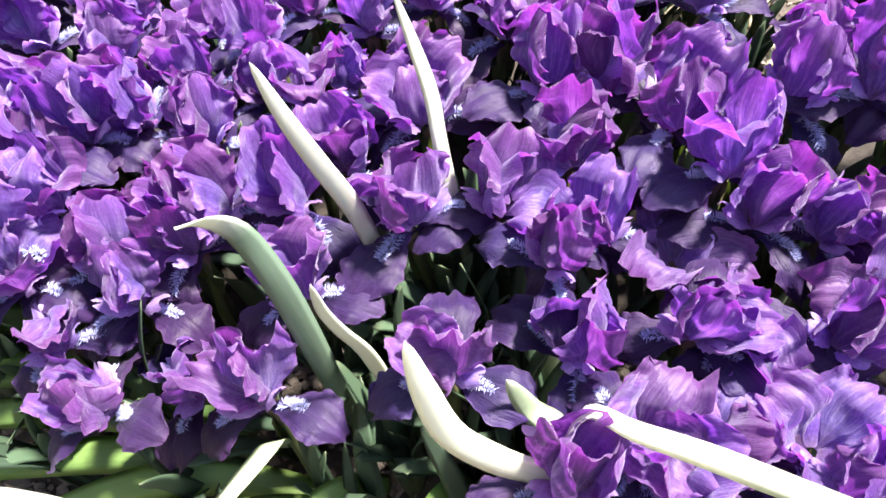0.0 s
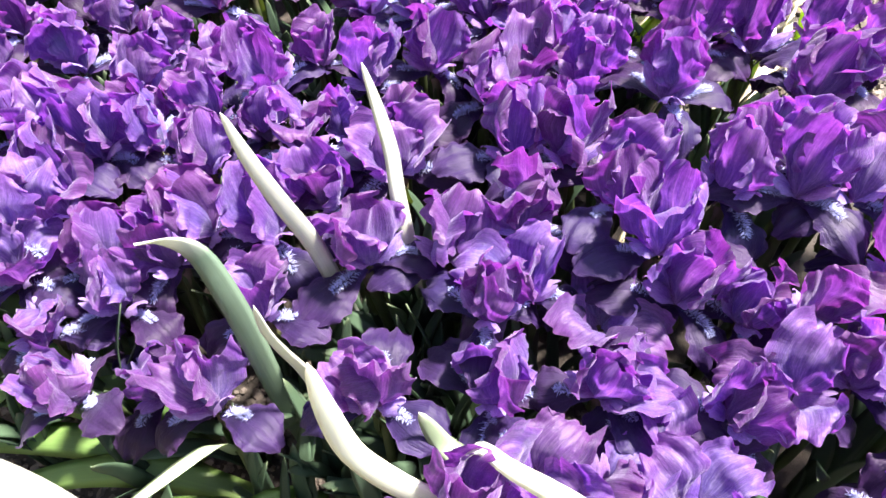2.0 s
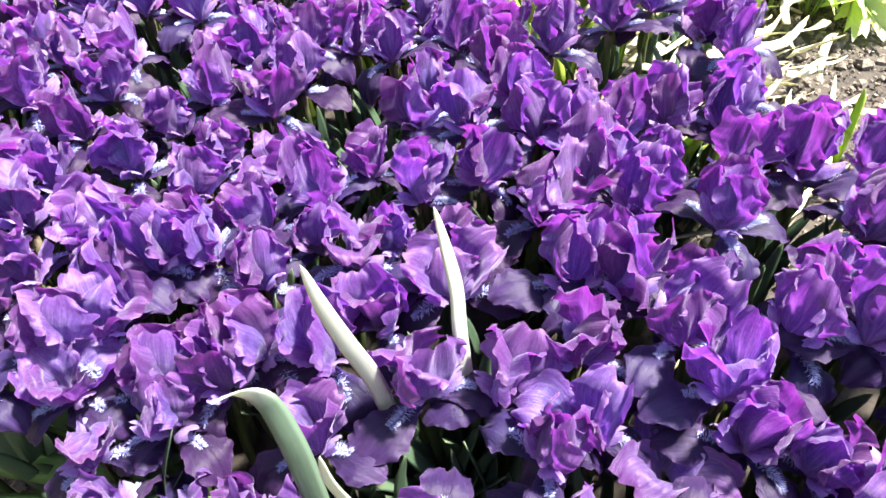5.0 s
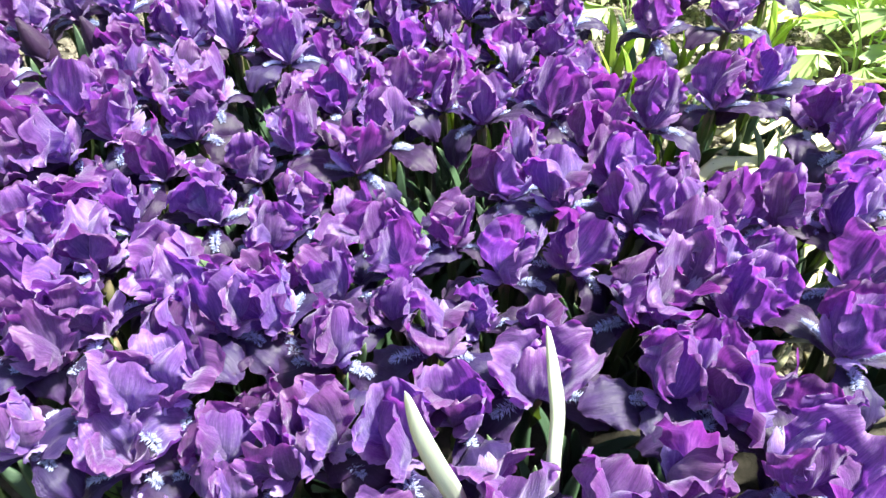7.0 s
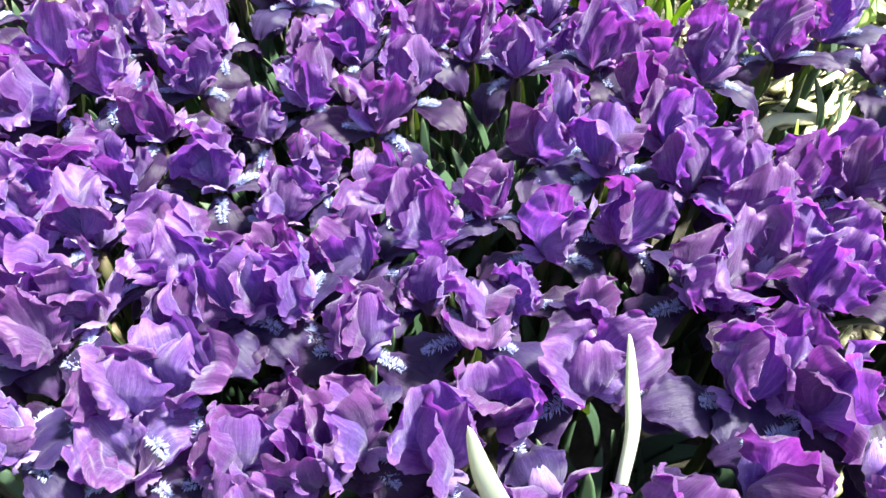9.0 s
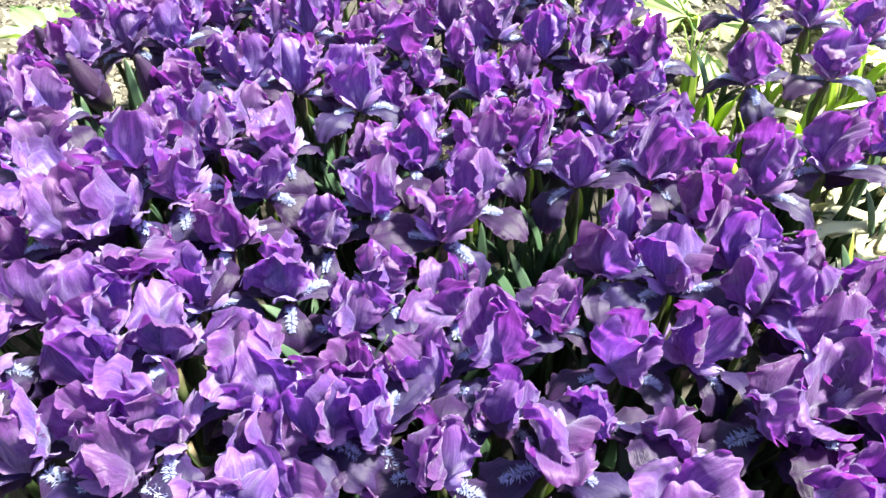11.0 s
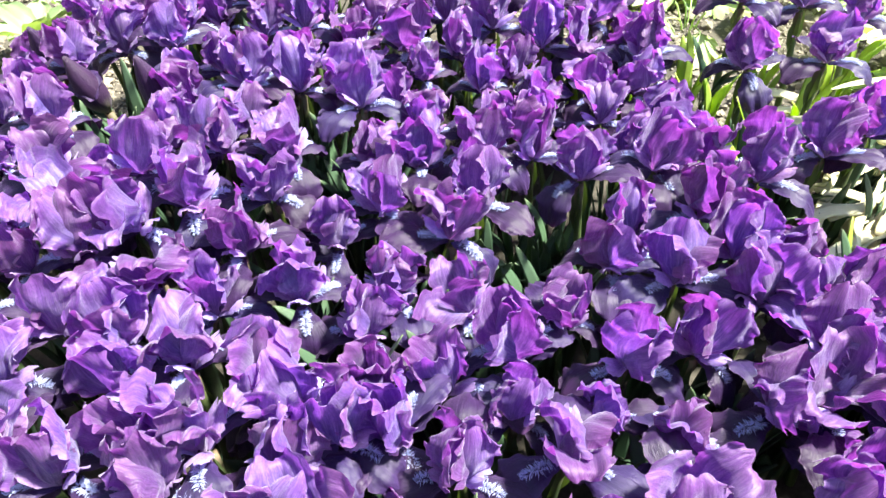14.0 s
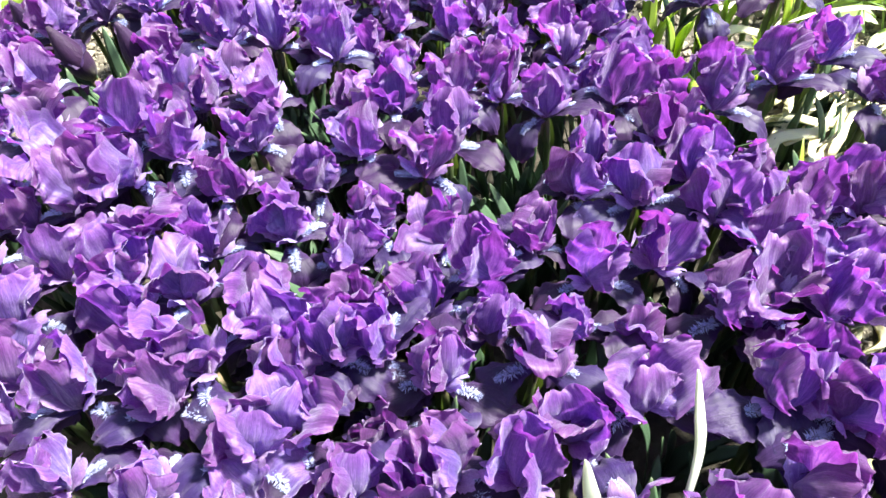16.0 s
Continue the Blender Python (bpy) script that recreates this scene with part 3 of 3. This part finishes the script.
def inside(x, y):
    odd = False
    for (x0, y0), (x1, y1) in zip(EDGE, EDGE[1:] + EDGE[:1]):
        if (y0 > y) != (y1 > y) and x < (x1 - x0) * (y - y0) / (y1 - y0) + x0:
            odd = not odd
    return odd


standing = [(fx, fy, fz) for clump in CLUMPS for fx, fy, fz, heading, style in clump]
between = []
for k in range(11000):
    x, y = pick.uniform(-0.7, 0.45), pick.uniform(-0.02, 1.0)
    if not inside(x, y) or any(math.hypot(x - gx, y - gy) < gr for gx, gy, gr in GAPS):
        continue
    if all(math.hypot(x - a, y - b) > (0.039 if y > 0.2 else 0.036) for a, b, c in standing + between):
        low = sorted((math.hypot(x - a, y - b), c) for a, b, c in standing)[:4]
        between.append((x, y, sum(c for d, c in low) / 4))
for x, y, z in between:
    iris(x, y, z - pick.uniform(0.006, 0.022), None, pick.uniform(0.8, 0.98), pick.choice((0, 0, 1, 2)))

# ---------------------------------------------------------------- leaves
def leaf_points(rng, height, out, droop):
    """A leaf that rises from the origin, leans out along +x and droops a little at its tip."""
    return [(0, 0, -0.02), (out * 0.15, 0, height * 0.35), (out * 0.45, 0, height * 0.75), (out, 0, height * (1 - droop))]


BLADES = []
for i in range(12):
    rng = random.Random(300 + i)
    BLADES.append(blade_mesh("leaf", leaf_points(rng, rng.uniform(0.095, 0.15), rng.uniform(0.01, 0.06), rng.uniform(-0.08, 0.06)),
                             rng.uniform(0.011, 0.019), LEAF, side=(0, 1, 0), twist=rng.uniform(-0.8, 0.8)))


BACKLIT = []
# brighter copy of the iris leaf, its backlit yellow-green put into the colour
BACKLIT_LEAF = leaf_material("backlit_leaf", (0.16, 0.22, 0.05), (0.32, 0.41, 0.08), (0.42, 0.45, 0.16), 0.42)
for i in range(6):
    rng = random.Random(340 + i)
    BACKLIT.append(blade_mesh("leaf", leaf_points(rng, rng.uniform(0.10, 0.15), rng.uniform(0.02, 0.06), rng.uniform(-0.08, 0.06)), rng.uniform(0.012, 0.018), BACKLIT_LEAF, side=(0, 1, 0), twist=rng.uniform(-0.8, 0.8)))


def leaf_fan(x, y, n=4, size=1.0, yaw=None, blades=BLADES, label="fan of upright grey-green sword-shaped iris leaves"):
    ob = new("iris_leaf_fan")
    ob.empty_display_size = 0.01
    yaw = pick.uniform(0, 360) if yaw is None else yaw
    ob.matrix_basis = pose(x, y, 0, 0, 0, yaw) @ Matrix.Scale(size, 4)
    tagged(ob, label, "leaves", "leaf fans of the bed")
    for k in range(n):
        side = 180 * (k % 2)
        part("leaf", blades[pick.randrange(len(blades))], ob, pose(0.004 * (k - n / 2), pick.uniform(-0.003, 0.003), 0, 0, 0, side + pick.uniform(-30, 30)))
    return ob


for x, y, z in standing + between + standing:
    if pick.random() < 0.5 and not (x > 0.02 and y > 0.45):
        leaf_fan(x + pick.uniform(-0.03, 0.03), y + pick.uniform(-0.03, 0.03), pick.choice((3, 4, 5)), pick.uniform(0.7, 0.95))
for gx, gy, gr in GAPS:
    for k in range(5):
        a = pick.uniform(0, 6.28)
        r = gr * pick.uniform(0.1, 0.9)
        leaf_fan(gx + r * math.cos(a), gy + r * math.sin(a), 5, pick.uniform(0.7, 0.92))
# the open, sunny side of the bed
for x, y in ((0.11, 0.54), (0.10, 0.52), (0.125, 0.50), (0.084, 0.70), (0.06, 0.68), (0.045, 0.66), (0.10, 0.80), (0.06, 0.84), (0.14, 0.86), (-0.02, 0.80), (-0.08, 0.80),
             (-0.20, 0.73), (-0.22, 0.70), (-0.19, 0.70), (-0.13, 0.74), (-0.10, 0.74), (0.0, 0.76), (0.03, 0.74), (-0.16, 0.80), (0.16, 0.90)):
    leaf_fan(x, y, 5, pick.uniform(0.75, 1.0), None, BACKLIT, "fan of iris leaves, backlit yellow-green glow painted in")
for x, y in ((0.245, 0.545), (0.205, 0.50), (0.30, 0.60)):
    leaf_fan(x, y, 3, 0.62, None, BACKLIT, "small fan of iris leaves in open soil, backlit yellow-green painted in")
# green leaves that stand round the buds and in the far gap
for x, y in ((-0.56, 0.52), (-0.53, 0.50), (-0.50, 0.50), (-0.52, 0.55), (-0.47, 0.53), (-0.45, 0.55), (-0.50, 0.58), (-0.56, 0.57), (-0.58, 0.55), (-0.44, 0.51),
             (-0.34, 0.53), (-0.32, 0.50), (-0.31, 0.54), (-0.33, 0.56), (-0.29, 0.52)):
    leaf_fan(x, y, 4, pick.uniform(0.9, 1.15))
# the near left edge
for x, y in ((-0.25, 0.17), (-0.20, 0.16), (-0.30, 0.19), (-0.24, 0.19), (-0.06, 0.10), (0.0, 0.09)):
    leaf_fan(x, y, 4, pick.uniform(0.6, 0.8))


def tall_leaf(label, points, width, side=(1, 0, 0), mat=SUN_WHITE_LEAF, twist=0.0, tip=0.22):
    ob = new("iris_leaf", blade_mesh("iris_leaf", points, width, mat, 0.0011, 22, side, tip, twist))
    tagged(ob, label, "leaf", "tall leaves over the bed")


MID_LEAF = leaf_material("arched_leaf", (0.09, 0.17, 0.09), (0.44, 0.55, 0.36), (0.86, 0.87, 0.74), 0.28, 0.48, (1.1, 1.2, 0.75))
tall_leaf("upright pale iris leaf, sun glare painted white", [(0.000, 0.240, 0.0), (-0.004, 0.222, 0.09), (-0.009, 0.221, 0.165), (-0.011, 0.227, 0.195), (-0.016, 0.233, 0.217), (-0.021, 0.237, 0.238)], 0.0100, (0.6, 0.8, 0))
tall_leaf("pale iris leaf leaning over the flowers, sun glare painted white", [(-0.034, 0.215, 0.0), (-0.042, 0.203, 0.09), (-0.047, 0.196, 0.157), (-0.053, 0.188, 0.199), (-0.058, 0.184, 0.229), (-0.062, 0.184, 0.252)], 0.0094, (0.75, 0.65, 0.1))
tall_leaf("arched green iris leaf, sunlit drooping tip painted white", [(-0.064, 0.146, 0.0), (-0.067, 0.146, 0.08), (-0.069, 0.149, 0.14), (-0.071, 0.151, 0.175), (-0.076, 0.153, 0.203), (-0.081, 0.147, 0.219), (-0.081, 0.132, 0.235)], 0.0118, (0.85, 0.5, 0), SUN_TIPPED_LEAF, tip=0.2)
tall_leaf("short pale curved iris leaf, sun glare painted white", [(-0.036, 0.142, 0.02), (-0.038, 0.141, 0.08), (-0.043, 0.141, 0.130), (-0.050, 0.141, 0.152), (-0.053, 0.140, 0.170), (-0.053, 0.140, 0.189)], 0.0085)
tall_leaf("broad pale curved iris leaf in front, sun glare painted white", [(0.045, 0.085, 0.10), (0.028, 0.087, 0.135), (0.011, 0.088, 0.152), (-0.004, 0.091, 0.171), (-0.010, 0.095, 0.198), (-0.013, 0.100, 0.220)], 0.0130, (0.92, 0.3, 0.2))
tall_leaf("short grey-green iris leaf with a round tip", [(0.046, 0.102, 0.05), (0.036, 0.108, 0.118), (0.024, 0.115, 0.130), (0.015, 0.119, 0.150)], 0.0120, (0.9, 0.4, 0), MID_LEAF)
tall_leaf("folded pale iris leaf bent down along its length, sun glare painted white", [(0.112, 0.048, 0.212), (0.088, 0.064, 0.200), (0.072, 0.078, 0.185), (0.055, 0.091, 0.171), (0.042, 0.099, 0.168), (0.034, 0.093, 0.158)], 0.0080, (0.3, 0.9, 0), tip=0.1)
tall_leaf("broad upright grey-green iris leaf", [(0.034, 0.140, 0.0), (0.037, 0.150, 0.07), (0.039, 0.157, 0.105), (0.041, 0.163, 0.134)], 0.0165, (1, 0.2, 0), MID_LEAF)
tall_leaf("pale iris leaf lying low at the bed's edge", [(-0.100, 0.130, 0.05), (-0.089, 0.115, 0.10), (-0.083, 0.098, 0.130), (-0.086, 0.078, 0.148), (-0.090, 0.060, 0.162)], 0.0115, (1, 0.2, 0), MID_LEAF)
tall_leaf("long pale iris leaf arching low over the edge of the bed, sun glare painted white", [(-0.050, 0.035, 0.11), (-0.072, 0.044, 0.172), (-0.097, 0.054, 0.193), (-0.130, 0.063, 0.196), (-0.170, 0.070, 0.186)], 0.014, (0.2, 0.9, 0.2))
GREEN_LEAF = leaf_material("broad_green_leaf", (0.09, 0.15, 0.04), (0.15, 0.27, 0.075), (0.22, 0.31, 0.10), 0.3)
for pts, wide in (([(-0.135, 0.155, 0.03), (-0.18, 0.160, 0.07), (-0.24, 0.166, 0.075), (-0.32, 0.168, 0.06)], 0.024),
                  ([(-0.13, 0.140, 0.02), (-0.19, 0.146, 0.06), (-0.25, 0.147, 0.062), (-0.33, 0.142, 0.05)], 0.020),
                  ([(-0.12, 0.122, 0.02), (-0.18, 0.128, 0.045), (-0.24, 0.124, 0.05), (-0.32, 0.115, 0.045)], 0.020),
                  ([(-0.09, 0.115, 0.02), (-0.14, 0.116, 0.045), (-0.19, 0.108, 0.05), (-0.25, 0.088, 0.04)], 0.019),
                  ([(-0.07, 0.105, 0.02), (-0.11, 0.100, 0.04), (-0.16, 0.090, 0.04), (-0.21, 0.072, 0.03)], 0.016),
                  ([(-0.05, 0.118, 0.02), (-0.065, 0.108, 0.05), (-0.085, 0.095, 0.055), (-0.11, 0.078, 0.045)], 0.014),
                  ([(-0.15, 0.168, 0.03), (-0.20, 0.182, 0.07), (-0.26, 0.195, 0.08), (-0.33, 0.20, 0.07)], 0.020),
                  ([(0.0, 0.112, 0.02), (-0.012, 0.103, 0.06), (-0.022, 0.090, 0.075), (-0.03, 0.072, 0.07)], 0.014),
                  ([(0.0, 0.118, 0.02), (0.008, 0.105, 0.05), (0.008, 0.092, 0.06), (0.004, 0.075, 0.05)], 0.012)):
    tall_leaf("broad green iris leaf spreading low at the bed's edge", pts, wide, (0, 1, 0.35), GREEN_LEAF)
for lx, ly, lz, way in ((0.000, 0.228, 0.150, 20), (0.012, 0.226, 0.142, -10), (0.022, 0.222, 0.135, 30), (-0.034, 0.168, 0.135, 60), (-0.028, 0.158, 0.12, 20), (0.028, 0.180, 0.15, -20)):
    s2 = (math.cos(radians(way)), math.sin(radians(way)), 0)
    tall_leaf("upright grey-green iris leaf in a gap", [(lx * 0.9, ly - 0.006, 0.0), (lx, ly, 0.06), (lx, ly, 0.11), (lx + 0.004, ly + 0.004, lz)], 0.012, s2, LEAF)


# ---------------------------------------------------------------- buds and faded flowers
BUD_SKIN = petal_material("bud_petal", (0.34, 0.30, 0.16), (0.030, 0.012, 0.060), (0.034, 0.016, 0.06), (0.10, 0.06, 0.13), 0.08, (1, 1, 1), 0.05, 0.5, 0.3, 0.5, (0.05, 0.03, 0.07), (0.03, 0.012, 0.05))


def iris_bud(x, y, z, high, lean):
    ob = new("iris_bud")
    ob.matrix_basis = pose(x, y, z, *lean)
    tagged(ob, "furled dark violet iris bud with a green-striped sheath", "flower bud", "buds of the bed")
    n = 14
    body = tube_mesh("petals", [(0.0012 * math.sin(3 * i / n), 0.001 * math.cos(4 * i / n), high * (i / n - 0.45)) for i in range(n + 1)],
                     [0.0120 * (math.sin(math.pi * min(0.98, (i / n) ** 0.75 * 0.97 + 0.02)) ** 0.9) + 0.0008 for i in range(n + 1)], BUD_SKIN, 12)
    part("petals", body, ob)
    part("stem", STEM, ob, pose(0, 0, -high * 0.45 - STEM_H + 0.004))
    part("spathe", SPATHES[0], ob, pose(0.0, 0, -high * 0.5, 0, 0, -90) @ Matrix.Scale(1.1, 4), "green papery sheath")


iris_bud(-0.548, 0.533, 0.148, 0.062, (8, -10, 0))
iris_bud(-0.483, 0.538, 0.152, 0.066, (4, -8, 40))
iris_bud(-0.628, 0.578, 0.146, 0.062, (6, -14, 80))

FADED = petal_material("faded_petal", (0.05, 0.03, 0.07), (0.05, 0.04, 0.10), (0.075, 0.06, 0.13), (0.08, 0.07, 0.13), 0.3, (1, 1, 1), 0.1, 0.7, 0.4, 0.5, (0.1, 0.08, 0.14), (0.06, 0.05, 0.12))
CRUMPLED = [petal_mesh("petal", 200 + i, 0.036, 0.014, [[60, 20, -40, 30, -60], [40, 80, 20, 110, 60], [30, -20, 40, -50, 10]][i % 3], 0.5, 0.09, FALL_W, FADED, 12, 16) for i in range(6)]


def faded_iris(x, y, z):
    ob = new("faded_iris")
    ob.matrix_basis = pose(x, y, z - STEM_H, 0, 0, pick.uniform(0, 360))
    tagged(ob, "withered iris flower of shrivelled blue-grey petals", "withered flower", "withered irises")
    part("stem", STEM, ob)
    for k in range(6):
        part("petal", CRUMPLED[k], ob, pose(0, 0, STEM_H, pick.uniform(-30, 30), pick.uniform(-30, 30), 60 * k))


for x, y, z in ((-0.084, 0.717, 0.125), (-0.181, 0.628, 0.12), (-0.297, 0.441, 0.10), (-0.07, 0.74, 0.11), (-0.16, 0.64, 0.115)):
    faded_iris(x, y, z)


# ---------------------------------------------------------------- other plants round the bed
def oval_mesh(name, length, width, angles, mat, seed):
    return petal_mesh(name, seed, length, width, angles, 0.25, 0.012, [0.12, 0.5, 0.85, 1.0, 0.9, 0.6, 0.1], mat, 8, 12, 0.0)


def seedling(x, y, n, length, width, label, mat, up=30):
    ob = new("seedling")
    ob.matrix_basis = pose(x, y, 0.0, 0, 0, pick.uniform(0, 360))
    tagged(ob, label, "seedling")
    part("stem", tube_mesh("stem", [(0, 0, -0.02), (0.001, 0, 0.012), (0, 0.001, 0.03)], [0.003, 0.0025, 0.002], mat), ob)
    for k in range(n):
        me = oval_mesh("leaf", length, width, [up + 25, up + 10, up - 8, up - 25, up - 40], mat, 400 + k)
        part("leaf", me, ob, pose(0, 0, 0.008 + 0.02 * k / n, 0, pick.uniform(-15, 15), 137.5 * k))


MILKY = leaf_material("milky_leaf", (0.22, 0.29, 0.12), (0.25, 0.32, 0.17), (0.28, 0.34, 0.2), 0.25)
seedling(-0.860, 0.780, 8, 0.085, 0.021, "pale green young plant with smooth oval leaves", MILKY, 45)
seedling(-0.800, 0.830, 6, 0.085, 0.022, "pale green young plant with smooth oval leaves", MILKY, 50)


def trailing_weed(x, y, yaw, label):
    ob = new("trailing_weed")
    ob.matrix_basis = pose(x, y, 0.012, 0, 0, yaw)
    tagged(ob, label, "weed")
    stem = [(0.02 * i, 0.012 * math.sin(i * 0.9), 0.004 * (i % 3)) for i in range(9)]
    part("stem", blade_mesh("stem", stem, 0.003, MILKY, 0.003, 20, (0, 1, 0)), ob)
    for k in range(10):
        px, py, pz = stem[min(8, k * 8 // 9)]
        me = oval_mesh("leaf", 0.036, 0.011, [30, 15, 0, -15, -30], MILKY, 430 + k)
        part("leaf", me, ob, pose(px, py, pz, 0, pick.uniform(-20, 20), 90 * (1 if k % 2 else -1) + pick.uniform(-50, 50)))


trailing_weed(-0.06, 1.12, 20, "pale grey-green weed trailing over the soil")
trailing_weed(-0.03, 1.22, 60, "pale grey-green weed trailing over the soil")


def lobed_leaf_mesh(seed):
    """A palmate leaf: five wedge lobes, each cut into three teeth."""
    rng = random.Random(seed)
    verts, uvs, faces = [(0, 0, 0)], [(0.5, 0.0)], []
    rim = []
    for lobe in range(5):
        a0 = radians(-100 + 50 * lobe)
        long = (0.6, 0.9, 1.0, 0.9, 0.6)[lobe]
        for da, r in ((-24, 0.46), (-19, 0.70), (-14, 0.86), (-9, 0.76), (-4, 0.90), (0, 1.0), (4, 0.90), (9, 0.76), (14, 0.86), (19, 0.70), (24, 0.46)):
            r2 = r * long * rng.uniform(0.94, 1.05)
            a = a0 + radians(da)
            rim.append(len(verts))
            verts.append((0.034 * r2 * math.cos(a) + 0.012, 0.034 * r2 * math.sin(a), 0.005 * math.sin(4 * a + seed) * r2 - 0.010 * r2 * r2))
            uvs.append((0.5 + 0.5 * r2 * math.sin(a), r2))
    for p0, p1 in zip(rim, rim[1:]):
        faces.append((0, p0, p1))
    return mesh_of("leaf", verts, faces, WEED, uvs)


LOBED = [lobed_leaf_mesh(500 + i) for i in range(4)]


def lobed_plant(x, y, n, spread, high):
    ob = new("lobed_leaf_plant")
    ob.matrix_basis = pose(x, y, 0, 0, 0, pick.uniform(0, 360))
    tagged(ob, "yellow-green plant with deeply cut lobed leaves in the sun", "plant", "lobed plants beside the bed")
    for k in range(n):
        a, r, h = 2.4 * k, spread * math.sqrt((k + 0.5) / n), high * pick.uniform(0.5, 1.0)
        end = (r * math.cos(a), r * math.sin(a), h)
        part("stalk", blade_mesh("stalk", [(0.15 * end[0], 0.15 * end[1], -0.01), (0.4 * end[0], 0.4 * end[1], h * 0.6), end], 0.0028, WEED, 0.0024, 6, (0, 0.7, 0.7)), ob)
        part("leaf", LOBED[k % 4], ob, Matrix.Translation(end) @ pose(0, 0, 0, pick.uniform(-25, 25), pick.uniform(-25, 25), math.degrees(a)) @ Matrix.Scale(pick.uniform(1.2, 1.9), 4))


lobed_plant(0.28, 0.93, 14, 0.10, 0.11)
lobed_plant(0.20, 1.10, 12, 0.10, 0.09)
lobed_plant(0.38, 1.02, 12, 0.10, 0.10)
lobed_plant(0.44, 0.93, 9, 0.08, 0.08)
lobed_plant(0.345, 0.935, 8, 0.06, 0.07)
lobed_plant(0.33, 1.16, 10, 0.10, 0.09)
lobed_plant(-0.01, 1.08, 7, 0.07, 0.05)

# dry leaves that lie beside the bed in the sun
DRY = [blade_mesh("dry_leaf", [(-0.05, 0, 0.004), (-0.02, 0.004 * (i - 2), 0.012), (0.02, -0.003 * i, 0.008), (0.055, 0.004, 0.006 + 0.004 * i)], 0.008 + 0.001 * i, STRAW, 0.001, 10, (0, 1, 0.2), 0.3, 0.6 * (i - 2)) for i in range(5)]
for k in range(190):
    x, y = pick.gauss(0.17, 0.055), pick.gauss(0.66, 0.09)
    if x < 0.085:
        x = 0.17 - x
    ob = new("dry_leaf", DRY[k % 5])
    ob.matrix_basis = pose(x, y, 0.006 + 0.0004 * k, pick.uniform(-12, 12), pick.uniform(-14, 14), pick.uniform(20, 75) + (180 if k % 2 else 0)) @ Matrix.Scale(pick.uniform(0.6, 1.25), 4)
    tagged(ob, "dry straw-coloured iris leaf lying on the soil", "dry leaf", "dry leaves beside the bed")


# ---------------------------------------------------------------- crumbs of soil
def soil_crumbs():
    rng = random.Random(77)
    verts, faces = [], []
    shape = [(1, 0, 0), (-1, 0, 0), (0, 1, 0), (0, -1, 0), (0, 0, 1), (0, 0, -1), (0.62, 0.62, 0.5), (-0.6, 0.62, 0.5), (0.6, -0.6, 0.55), (-0.6, -0.62, 0.5)]
    tris = [(4, 6, 7), (4, 7, 9), (4, 9, 8), (4, 8, 6), (6, 0, 2), (6, 2, 7), (7, 2, 1), (7, 1, 9), (9, 1, 3), (9, 3, 8), (8, 3, 0), (8, 0, 6), (5, 2, 0), (5, 1, 2), (5, 3, 1), (5, 0, 3)]
    for k in range(30000):
        where = rng.random()
        if where < 0.35:
            x, y = rng.uniform(0.06, 0.60), rng.uniform(0.42, 1.25)
        elif where < 0.55:
            x, y = rng.uniform(-1.1, -0.62), rng.uniform(0.55, 1.0)
        elif where < 0.85:
            x, y = rng.uniform(-0.35, 0.25), rng.uniform(0.72, 1.4)
        else:
            x, y = rng.uniform(-0.35, 0.15), rng.uniform(0.0, 0.2)
        r = min(0.0021 * math.exp(rng.gauss(0.0, 0.65)), 0.012)
        q = Euler((rng.uniform(0, 6), rng.uniform(0, 6), rng.uniform(0, 6))).to_matrix()
        b = len(verts)
        for p in shape:
            v = q @ (Vector(p) * r * rng.uniform(0.7, 1.2))
            h = 0.012 * noise.noise(((x + 0.15) * 9, (y - 0.5) * 9, 0))
            verts.append((x + v.x, y + v.y, h + v.z * 0.8 + 0.002))
        faces += [tuple(b + i for i in t) for t in tris]
    ob = new("soil_crumbs", mesh_of("soil_crumbs", verts, faces, CRUMB))
    ob.data.polygons.foreach_set("use_smooth", [False] * len(ob.data.polygons))
    tagged(ob, "loose grey-brown crumbs and clods of soil", "soil crumbs", kind="stuff")


soil_crumbs()
